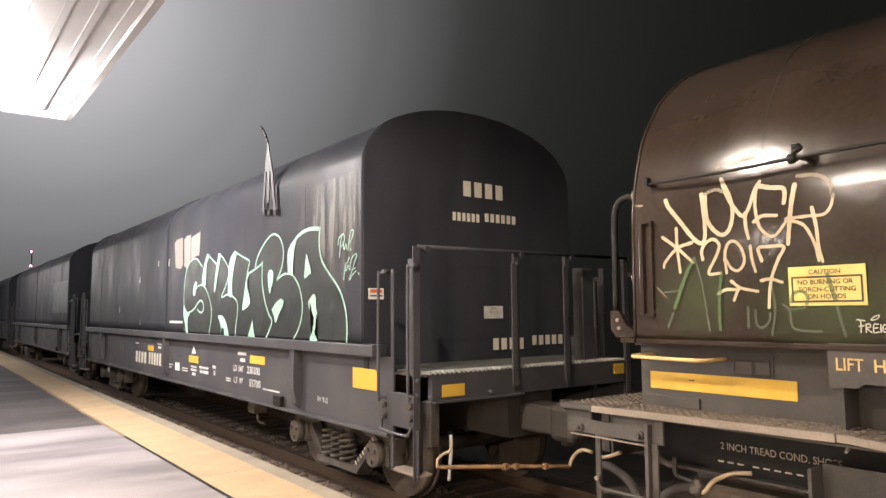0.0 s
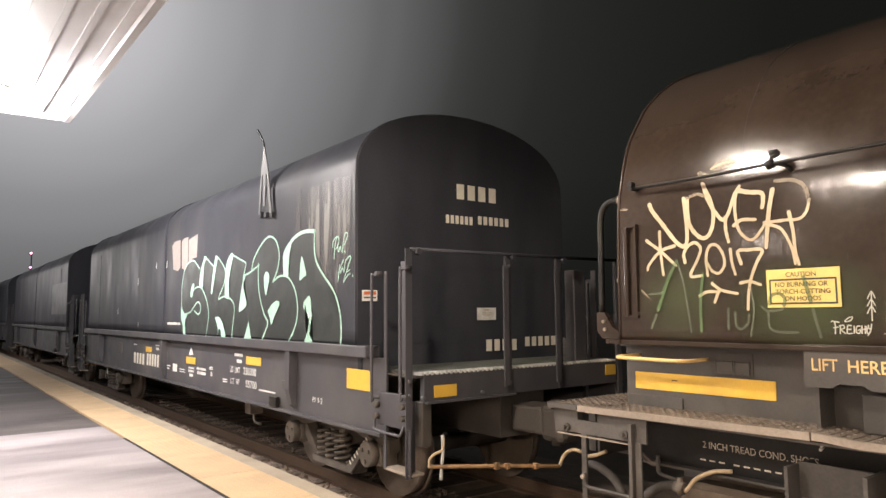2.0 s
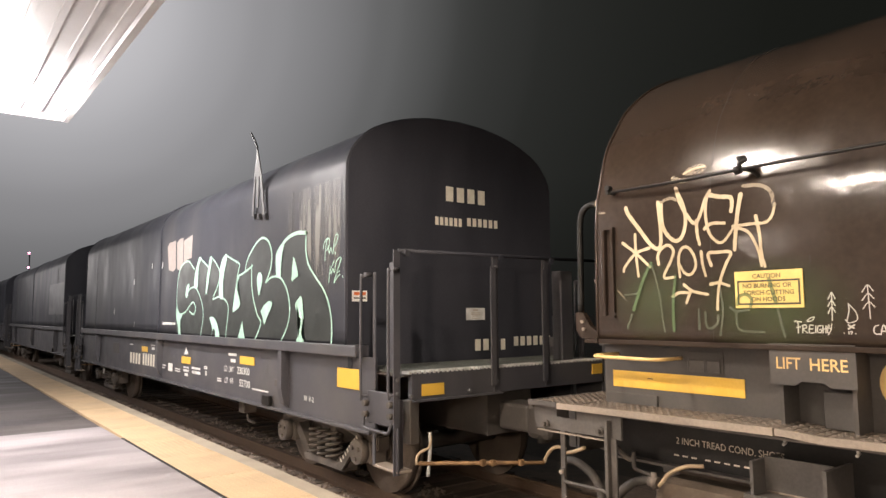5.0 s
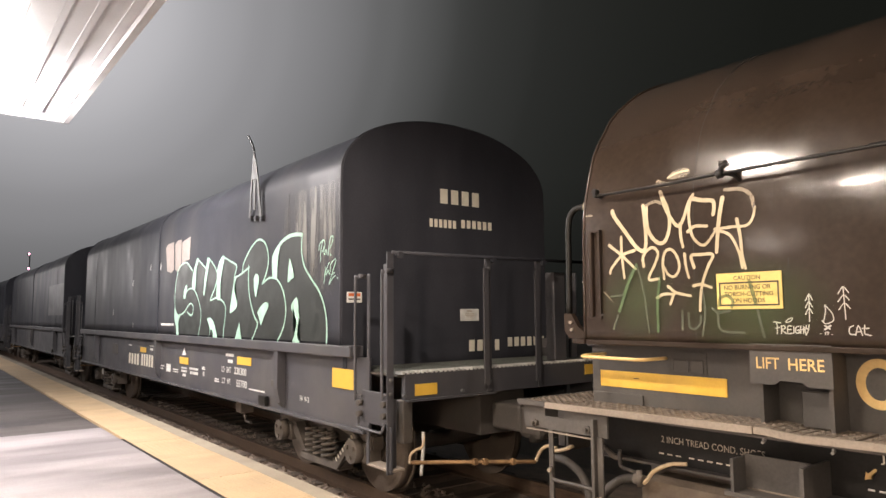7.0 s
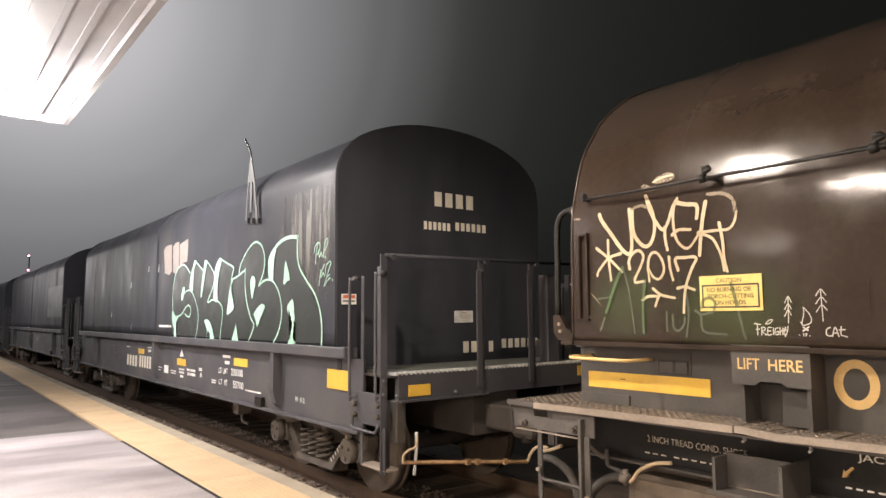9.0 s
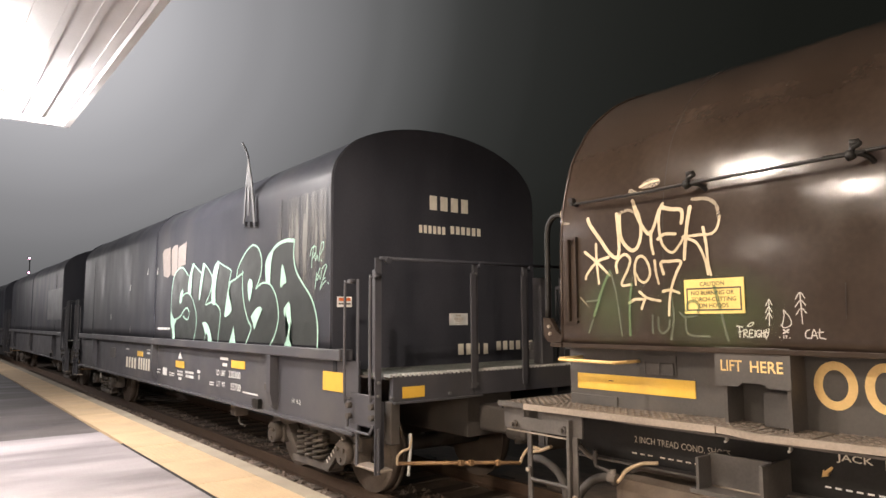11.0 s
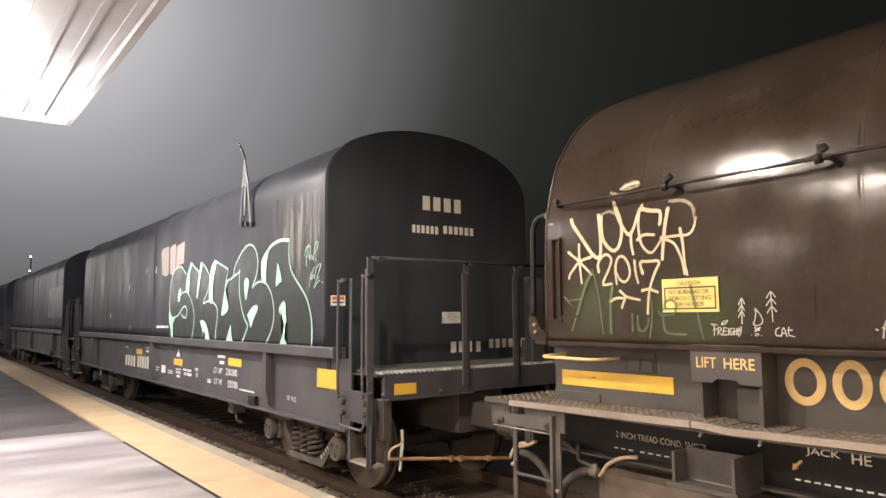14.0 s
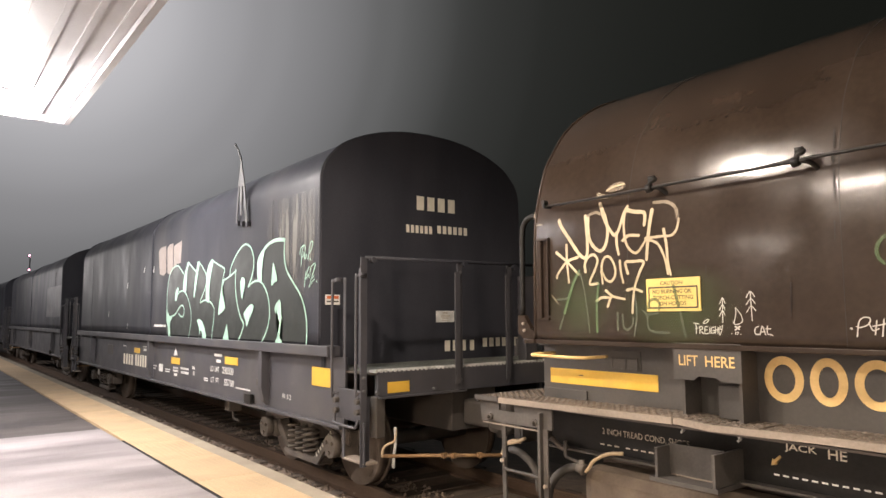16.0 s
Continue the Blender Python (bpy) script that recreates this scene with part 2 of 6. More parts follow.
M_CANOPY = shade("white_painted_canopy_steel", (0.52, 0.52, 0.535), (0.60, 0.60, 0.615), (0.5, 0.65), grain=2, fine=50, bump=0.05, dirt=(0.42, 0.41, 0.42), amount=0.4)
M_FIXTURE = shade("white_enamel_fixture", (0.68, 0.68, 0.67), (0.76, 0.76, 0.75), (0.4, 0.5), grain=8, bump=0)
M_LAMP = glow("lit_lamp_lens", (1.0, 0.95, 0.92), 30.0)
M_SIGNAL = glow("lit_signal_lens", (1.0, 0.42, 0.62), 5.0)
M_ADDED_WALL = shade("added_wall_paint", (0.30, 0.27, 0.24), (0.38, 0.345, 0.31), (0.6, 0.8), grain=2, fine=50, bump=0.1)
M_MAST = shade("dark_signal_steel", (0.03, 0.03, 0.03), (0.05, 0.05, 0.05), (0.5, 0.7), grain=6, bump=0.1)


def spray_mist(name, tone, centre, radius, amount, grain=(1, 1, 1), low=0.0):
    """Thin overspray that fades out from a centre."""
    m = bpy.data.materials.new(name)
    m.use_nodes = True
    n, l = m.node_tree.nodes, m.node_tree.links
    b = n["Principled BSDF"]
    tc, mp, gr = n.new("ShaderNodeTexCoord"), n.new("ShaderNodeMapping"), n.new("ShaderNodeTexGradient")
    mp.inputs["Scale"].default_value = [1 / r for r in radius]
    mp.inputs["Location"].default_value = [-c / r for c, r in zip(centre, radius)]
    gr.gradient_type = "SPHERICAL"
    no = n.new("ShaderNodeTexNoise")
    no.inputs["Scale"].default_value, no.inputs["Detail"].default_value = 7, 6
    mu, am = n.new("ShaderNodeMath"), n.new("ShaderNodeMath")
    mu.operation = am.operation = "MULTIPLY"
    am.inputs[1].default_value = amount
    l.new(tc.outputs["Object"], mp.inputs[0])
    stretch, cut = n.new("ShaderNodeMapping"), n.new("ShaderNodeMapRange")
    stretch.inputs["Scale"].default_value = grain
    cut.inputs[1].default_value, cut.inputs[2].default_value = low, max(1.0 - low, low + 0.15)
    l.new(tc.outputs["Object"], stretch.inputs[0])
    l.new(stretch.outputs[0], no.inputs["Vector"])
    l.new(no.outputs[0], cut.inputs[0])
    l.new(mp.outputs[0], gr.inputs[0])
    l.new(gr.outputs["Fac"], mu.inputs[0])
    l.new(cut.outputs[0], mu.inputs[1])
    l.new(mu.outputs[0], am.inputs[0])
    l.new(am.outputs[0], b.inputs["Alpha"])
    b.inputs["Base Color"].default_value = (*tone, 1)
    b.inputs["Roughness"].default_value = 0.45
    return m


M_HAZE = spray_mist("green_spray_mist", (0.075, 0.115, 0.035), (-5.70, -1.34, 1.90), (0.46, 1.0, 0.27), 0.85)
M_MIST = spray_mist("faint_green_spray_mist", (0.085, 0.125, 0.045), (-6.40, -1.34, 1.95), (0.32, 1.0, 0.28), 0.7)
M_STREAK = spray_mist("chalky_run_off", (0.15, 0.145, 0.130), (5.95, -1.46, 2.78), (0.95, 1.0, 0.85), 1.5, (1.5, 1, 0.13), 0.36)

# ---- mesh helpers ----
BASE = {}


def root(name, place, label, category, group=""):
    ob = new(name)
    ob.empty_display_size = 0.3
    ob.location = place
    BASE[ob.name] = Vector(place)
    return tagged(ob, label, category, group)


def part(name, bm, material, parent, label=""):
    """Links a bmesh, drawn in place, as one mesh under a thing or a part."""
    top = parent
    while top.parent:
        top = top.parent
    bmesh.ops.translate(bm, verts=bm.verts, vec=-BASE[top.name])
    mesh = bpy.data.meshes.new(name)
    bm.to_mesh(mesh)
    bm.free()
    mesh.materials.append(material)
    ob = new(name, mesh)
    ob.parent = parent
    return tagged(ob, label)


def single(name, bm, material, label, category, kind="", group="", place=(0, 0, 0)):
    mesh = bpy.data.meshes.new(name)
    bmesh.ops.translate(bm, verts=bm.verts, vec=-Vector(place))
    bm.to_mesh(mesh)
    bm.free()
    mesh.materials.append(material)
    ob = new(name, mesh)
    ob.location = place
    BASE[ob.name] = Vector(place)
    return tagged(ob, label, category, group, kind)


def box(bm, x0, x1, y0, y1, z0, z1, bevel=0.0):
    m = Matrix.Translation(((x0 + x1) / 2, (y0 + y1) / 2, (z0 + z1) / 2)) @ Matrix.Diagonal((abs(x1 - x0), abs(y1 - y0), abs(z1 - z0), 1))
    made = bmesh.ops.create_cube(bm, size=1, matrix=m)["verts"]
    if bevel:
        edges = list({e for v in made for e in v.link_edges})
        bmesh.ops.bevel(bm, geom=edges, offset=bevel, segments=2, profile=0.5, affect="EDGES")
    return bm


def boxes(*rows, bevel=0.0):
    bm = bmesh.new()
    for row in rows:
        box(bm, *row, bevel=bevel)
    return bm


def rod(bm, a, b, r, n=10, r2=None):
    a, b = Vector(a), Vector(b)
    m = Matrix.Translation((a + b) / 2) @ (b - a).to_track_quat("Z", "Y").to_matrix().to_4x4()
    made = bmesh.ops.create_cone(bm, cap_ends=True, segments=n, radius1=r, radius2=r if r2 is None else r2, depth=(b - a).length, matrix=m)["verts"]
    for f in {f for v in made for f in v.link_faces}:
        f.smooth = len(f.verts) == 4
    return bm


def curve_through(points, steps=6):
    """A smooth line through points (Catmull-Rom)."""
    p = [Vector(q) for q in points]
    if len(p) < 3:
        return p
    p = [2 * p[0] - p[1], *p, 2 * p[-1] - p[-2]]
    out = []
    for i in range(1, len(p) - 2):
        for k in range(steps):
            t = k / steps
            a, b, c, d = p[i - 1:i + 3]
            out.append(0.5 * ((2 * b) + (c - a) * t + (2 * a - 5 * b + 4 * c - d) * t * t + (3 * b - a - 3 * c + d) * t ** 3))
    return out + [p[-2]]


def tube(bm, points, r, n=8, steps=5, smooth=True):
    """A round bar bent along points."""
    line = curve_through(points, steps) if smooth else [Vector(q) for q in points]
    rings = []
    side = None
    for i, q in enumerate(line):
        way = (line[min(i + 1, len(line) - 1)] - line[max(i - 1, 0)]).normalized()
        if side is None:
            side = way.orthogonal().normalized()
        side = (side - way * side.dot(way)).normalized()
        up = way.cross(side)
        rings.append([bm.verts.new(q + r * (math.cos(2 * math.pi * k / n) * side + math.sin(2 * math.pi * k / n) * up)) for k in range(n)])
    for a, b in zip(rings, rings[1:]):
        for k in range(n):
            bm.faces.new((a[k], a[(k + 1) % n], b[(k + 1) % n], b[k])).smooth = True
    bm.faces.new(rings[0][::-1])
    bm.faces.new(rings[-1])
    return bm


def prism(bm, outline, x0, x1, smooth=False):
    """An outline in y and z, drawn out along x and closed at both ends."""
    a = [bm.verts.new((x0, y, z)) for y, z in outline]
    b = [bm.verts.new((x1, y, z)) for y, z in outline]
    n = len(outline)
    for k in range(n):
        bm.faces.new((a[k], a[(k + 1) % n], b[(k + 1) % n], b[k])).smooth = smooth
    if smooth:
        a = [bm.verts.new(v.co) for v in a]
        b = [bm.verts.new(v.co) for v in b]
    bm.faces.new(a[::-1])
    bm.faces.new(b)
    bmesh.ops.recalc_face_normals(bm, faces=bm.faces)
    return bm


def plate(bm, outline, y0, y1):
    """An outline in x and z, drawn out along y."""
    a = [bm.verts.new((x, y0, z)) for x, z in outline]
    b = [bm.verts.new((x, y1, z)) for x, z in outline]
    n = len(outline)
    for k in range(n):
        bm.faces.new((a[k], a[(k + 1) % n], b[(k + 1) % n], b[k]))
    bm.faces.new(a[::-1])
    bm.faces.new(b)
    bmesh.ops.recalc_face_normals(bm, faces=bm.faces)
    return bm


def lettering(words, u0, u1, v0, v1, place, weight=0.012):
    """Words in the built-in font, fitted to a box u0..u1, v0..v1; place turns u, v into a point."""
    data = bpy.data.curves.new("words", "FONT")
    data.body, data.resolution_u = words, 3
    data.offset = weight
    ob = bpy.data.objects.new("words", data)
    scene.collection.objects.link(ob)
    mesh = bpy.data.meshes.new_from_object(ob.evaluated_get(bpy.context.evaluated_depsgraph_get()))
    bpy.data.objects.remove(ob)
    bm = bmesh.new()
    bm.from_mesh(mesh)
    bpy.data.meshes.remove(mesh)
    xs = [v.co.x for v in bm.verts]
    ys = [v.co.y for v in bm.verts]
    for v in bm.verts:
        u = u0 + (u1 - u0) * (v.co.x - min(xs)) / (max(xs) - min(xs))
        w = v0 + (v1 - v0) * (v.co.y - min(ys)) / (max(ys) - min(ys))
        v.co = place(u, w)
    return bm


def stroke(bm, points, width, place, taper=1.0, steps=6):
    """A ribbon of paint along points given in u, v; width in metres, the end taper times as wide; round ends."""
    line = [Vector((u, v)) for u, v in [(q[0], q[1]) for q in curve_through([(a, b, 0) for a, b in points], steps)]]
    n = len(line)
    left, right = [], []
    for i, q in enumerate(line):
        way = (line[min(i + 1, n - 1)] - line[max(i - 1, 0)]).normalized()
        w = width / 2 * (1 + (taper - 1) * i / (n - 1)) * (1 + 0.08 * math.sin(i * 1.7))
        off = Vector((-way.y, way.x)) * w
        left.append(q + off)
        right.append(q - off)
    for e, (q, way) in enumerate(((line[0], line[0] - line[1]), (line[-1], line[-1] - line[-2]))):
        way = way.normalized()
        w = (left[0] - right[0]).length / 2 if e == 0 else (left[-1] - right[-1]).length / 2
        side = Vector((-way.y, way.x))
        fan = [bm.verts.new(place(*(q + w * (math.cos(a) * side + math.sin(a) * way)))) for a in [math.pi * k / 6 for k in range(7)]]
        bm.faces.new(fan)
    lv = [bm.verts.new(place(*q)) for q in left]
    rv = [bm.verts.new(place(*q)) for q in right]
    for i in range(n - 1):
        bm.faces.new((lv[i], rv[i], rv[i + 1], lv[i + 1]))
    bmesh.ops.remove_doubles(bm, verts=bm.verts, dist=0.0003)
    bmesh.ops.recalc_face_normals(bm, faces=bm.faces)
    return bm


def patch(bm, points, place, steps=5, smooth=True):
    """A filled shape of paint inside points given in u, v."""
    ring = [*points, points[0]]
    line = curve_through([(a, b, 0) for a, b in ring], steps)[:-1] if smooth else [Vector((a, b, 0)) for a, b in points]
    verts = [bm.verts.new(place(q.x, q.y)) for q in line]
    face = bm.faces.new(verts)
    bmesh.ops.triangulate(bm, faces=[face])
    return bm


def curtain(bm, top, low, place):
    """A filled shape between an upper line of points in u, v and a level low."""
    for (a, b), (c, d) in zip(top, top[1:]):
        bm.faces.new([bm.verts.new(place(u, v)) for u, v in ((a, low), (c, low), (c, d), (a, b))])
    return bm

# ---- the place ----
MID = 4.84          # centre line of the track
RAIL = -0.30        # top of the rails; the platform top is z = 0

bm = boxes((-400, 400, -400, 400, -1.2, -0.62))
single("ground", bm, M_EARTH, "dark bare earth around the railway tracks", "ground", "structure")

bm = bmesh.new()
prism(bm, [(3.0, -0.61), (3.0, -0.50), (3.5, -0.47), (MID, -0.46), (6.4, -0.47), (7.6, -0.61)], -120, 40)
bed = single("track_bed", bm, M_BALLAST, "brown stone ballast bed under the track", "track bed", "structure")

bm = bmesh.new()
rng = random.Random(4)
for _ in range(5200):
    x, y = -3 - 19 * rng.random() ** 1.5, rng.uniform(3.02, 4.9)
    r = rng.uniform(0.02, 0.042)
    m = Matrix.Translation((x, y, -0.465 + rng.uniform(-0.005, 0.02))) @ Euler([rng.uniform(0, 6) for _ in range(3)]).to_matrix().to_4x4() @ Matrix.Diagonal((r, r * rng.uniform(0.6, 1), r * rng.uniform(0.5, 0.8), 1))
    vs = [bm.verts.new(m @ Vector(q)) for q in ((1, 0.2, -0.3), (-0.8, 0.7, -0.2), (-0.5, -0.9, 0.1), (0.7, -0.6, 0.5), (0.1, 0.8, 0.7), (-0.3, 0, -0.9))]
    for f in ((0, 3, 4), (0, 4, 1), (1, 4, 2), (2, 4, 3), (0, 5, 3), (3, 5, 2), (2, 5, 1), (1, 5, 0)):
        bm.faces.new([vs[k] for k in f])
single("ballast", bm, M_BALLAST, "loose brown crushed stone between rail and platform", "ballast", "stuff")

for y in (MID - 0.75, MID + 0.75):
    bm = bmesh.new()
    outline = [(-0.07, -0.46), (0.07, -0.46), (0.07, -0.445), (0.012, -0.43), (0.012, -0.345), (0.036, -0.335), (0.036, -0.303), (0.03, RAIL), (-0.03, RAIL), (-0.036, -0.303), (-0.036, -0.335), (-0.012, -0.345), (-0.012, -0.43), (-0.07, -0.445)]
    prism(bm, [(y + a, b) for a, b in outline], -120, 40)
    single("rail", bm, M_RAIL, "rusty steel rail on timber ties", "rail", "structure", "rails of the track")

tie = single("railroad_tie", box(bmesh.new(), -0.11, 0.11, MID - 1.3, MID + 1.3, -0.63, -0.445, 0.01), M_TIE, "weathered timber railroad tie in ballast", "railroad tie", "structure", "ties of the track", (0, MID, -0.5))
for k in range(-60, 12):
    if k:
        copy_thing(tie, pose(k * 0.55, MID, -0.5 + 0.004 * math.sin(k * 3.3)))

# platform: slab, tactile strip in panels, nosing
platform = single("platform", boxes((-10.8, 30, -8.0, 2.178, -0.9, 0.0)), M_SLAB, "damp streaked concrete station platform", "platform", "structure")
# the platform beyond x = -10.8 has a darker base colour
single("platform_far", boxes((-120, -10.81, -8.0, 2.178, -0.9, -0.004)), M_FAR_SLAB, "darker stretch of platform beyond the canopy", "platform", "structure")
nosing = single("platform_edge", box(bmesh.new(), -120, 30, 2.822, 3.01, -0.9, 0.0, 0.012), M_NOSE, "grey worn concrete platform edge", "platform edge", "structure")
single("platform_base", boxes((-120, 30, 2.214, 2.82, -0.9, -0.04)), M_NOSE, "concrete base under the tactile strip", "platform base", "structure")
# dark strip that fills the gap between slab and warning strip
single("platform_joint", boxes((-9.6, 30, 2.180, 2.213, -0.05, 0.002)), M_RUN, "dark strip in the joint beside the warning strip", "joint", "structure")
strip = single("tactile_strip", boxes((-120, 30, 2.215, 2.82, -0.04, -0.012)), M_TACTILE, "yellow warning strip along the platform edge", "tactile strip", "structure")


def panel_mesh(length):
    bm = bmesh.new()
    box(bm, 0.004, length - 0.004, 2.218, 2.816, -0.012, 0.006, 0.004)
    return bm


mesh = None
for k in range(34):
    x = -4.3 + 1.22 - 1.22 * k
    if mesh is None:
        piece = panel_mesh(1.22)
        mesh = bpy.data.meshes.new("panel")
        piece.to_mesh(mesh)
        piece.free()
        mesh.materials.append(M_TACTILE)
    ob = new("panel", mesh)
    ob.location = (x, 0, 0.0015 * math.sin(k * 2.1))
    ob.parent = strip

# truncated domes of the strip, near the camera
bm = bmesh.new()
for i in range(150):
    for j in range(10):
        x, y = -2.9 - 0.06 * i, 2.25 + 0.059 * j
        vs = [bm.verts.new((x + 0.012 * math.cos(a), y + 0.012 * math.sin(a), 0.005)) for a in [k * math.pi / 3 for k in range(6)]]
        vt = [bm.verts.new((x + 0.007 * math.cos(a), y + 0.007 * math.sin(a), 0.0085)) for a in [k * math.pi / 3 for k in range(6)]]
        for k in range(6):
            bm.faces.new((vs[k], vs[(k + 1) % 6], vt[(k + 1) % 6], vt[k]))
        bm.faces.new(vt)
domes = single("tactile_domes", bm, M_TACTILE, "rows of low yellow domes on the warning strip", "tactile domes", "stuff")

# canopy over the platform
canopy = root("canopy", (-1.0, -1.5, 4.5), "white ribbed steel canopy over the platform", "canopy")
part("roof_deck", boxes((-11.4, 8.0, -5.2, 1.62, 4.56, 4.64)), M_CANOPY, canopy)
part("fascia", boxes((-11.4, 8.0, 1.62, 1.70, 4.48, 4.74)), M_CANOPY, canopy)
part("end_fascia", boxes((-11.48, -11.4, -5.2, 1.70, 4.48, 4.74)), M_CANOPY, canopy)
for k in range(26):
    y = 1.54 - 0.26 * k
    part("rib", boxes((-11.4, 8.0, y - 0.035, y + 0.035, 4.545, 4.56)), M_CANOPY, canopy)
for x in (-8.4, -1.5, 5.4):
    bm = boxes((x - 0.1, x + 0.1, -3.6, -3.4, 0.0, 4.53), bevel=0.01)
    single("canopy_column", bm, M_CANOPY, "white square steel column under the canopy", "column", group="columns of the canopy", place=(x, -3.5, 0))
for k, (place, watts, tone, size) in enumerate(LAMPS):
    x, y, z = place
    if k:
        lamp = root("ceiling_lamp", (x, y, 4.53), "unseen white surface-mounted lamp, lit, under the canopy", "lamp", "lamps under the canopy")
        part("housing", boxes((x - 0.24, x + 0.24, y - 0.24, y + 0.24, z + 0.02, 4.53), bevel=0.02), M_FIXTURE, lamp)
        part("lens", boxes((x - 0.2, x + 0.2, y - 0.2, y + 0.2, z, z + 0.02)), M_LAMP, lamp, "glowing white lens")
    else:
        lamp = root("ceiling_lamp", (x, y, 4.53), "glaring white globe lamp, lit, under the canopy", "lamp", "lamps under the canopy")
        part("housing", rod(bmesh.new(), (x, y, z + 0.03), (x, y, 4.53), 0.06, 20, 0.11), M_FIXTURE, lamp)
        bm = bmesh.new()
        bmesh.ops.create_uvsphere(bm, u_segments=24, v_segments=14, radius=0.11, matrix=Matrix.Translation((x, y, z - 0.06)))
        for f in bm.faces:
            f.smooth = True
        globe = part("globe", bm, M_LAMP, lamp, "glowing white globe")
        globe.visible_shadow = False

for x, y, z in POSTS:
    post = root("platform_lamp_post", (x, y, 0), "white platform lamp post, lit, on the far platform", "street lamp", "lamp posts of the platform")
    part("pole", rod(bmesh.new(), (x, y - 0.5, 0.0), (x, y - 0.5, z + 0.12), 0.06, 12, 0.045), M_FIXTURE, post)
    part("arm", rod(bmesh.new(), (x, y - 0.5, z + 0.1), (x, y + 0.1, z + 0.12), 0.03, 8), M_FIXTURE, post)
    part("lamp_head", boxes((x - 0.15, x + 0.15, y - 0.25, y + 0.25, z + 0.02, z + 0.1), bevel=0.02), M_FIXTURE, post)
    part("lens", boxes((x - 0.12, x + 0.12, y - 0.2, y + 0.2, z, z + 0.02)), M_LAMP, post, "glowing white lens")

# plain wall added unseen behind the camera; it bounces light and carries the lamps
single("wall_added_behind", boxes((-13.0, 9.0, -5.5, -5.25, 0.0, 4.5)), M_ADDED_WALL, "plain painted wall added behind the camera", "wall", "structure")
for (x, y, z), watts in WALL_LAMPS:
    lamp = root("wall_lamp", (x, -5.25, z), "unseen small wall lamp, lit, on the added wall", "lamp", "lamps on the station wall")
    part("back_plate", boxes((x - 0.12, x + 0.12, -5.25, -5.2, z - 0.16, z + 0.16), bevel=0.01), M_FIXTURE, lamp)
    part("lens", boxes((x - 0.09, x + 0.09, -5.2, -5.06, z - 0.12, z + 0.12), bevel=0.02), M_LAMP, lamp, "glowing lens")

# ---- the train ----
CARS = []


def mirrored(half):
    """A closed outline from its near half, about the centre line."""
    near = [(MID + a, b) for a, b in half]
    far = [(MID - a, b) for a, b in reversed(half) if abs(a) > 1e-6]
    return near + far


def rounded(points, steps=5):
    return [(q.x, q.y) for q in curve_through([(a, b, 0) for a, b in points], steps)]


def side(y):
    return lambda u, v: Vector((u, y, v))


def end_face(x):
    return lambda u, v: Vector((x, u, v))


def bar_row(car, n, u0, u1, v0, v1, place, gap, material, label):
    """A row of n plain upright bars in place of characters that are not to be read."""
    step = (u1 - u0) / n
    for k in range(n):
        a, b = u0 + step * k, u0 + step * (k + 1 - gap)
        part("stencil_bar", lines([(a, b, v0, v1)], place), material, car, label)


def lines(rows, place):
    """Plain bars of unreadable print: u0, u1, v0, v1 each."""
    bm = bmesh.new()
    for a, b, c, d in rows:
        bm.faces.new([bm.verts.new(place(u, v)) for u, v in ((a, c), (b, c), (b, d), (a, d))])
    return bm


def wheel(car, x, sgn, material):
    y = MID + sgn * 0.75
    bm = bmesh.new()
    rod(bm, (x, y - sgn * 0.07, RAIL + 0.457), (x, y - sgn * 0.045, RAIL + 0.457), 0.485, 40)
    rod(bm, (x, y - sgn * 0.05, RAIL + 0.457), (x, y + sgn * 0.07, RAIL + 0.457), 0.457, 40)
    ob = part("wheel", bm, material, car)
    bm = bmesh.new()
    rod(bm, (x, y + sgn * 0.068, RAIL + 0.457), (x, y + sgn * 0.074, RAIL + 0.457), 0.40, 36)
    rod(bm, (x, y + sgn * 0.07, RAIL + 0.457), (x, y + sgn * 0.11, RAIL + 0.457), 0.14, 20)
    part("wheel_plate", bm, M_TIRE, ob)


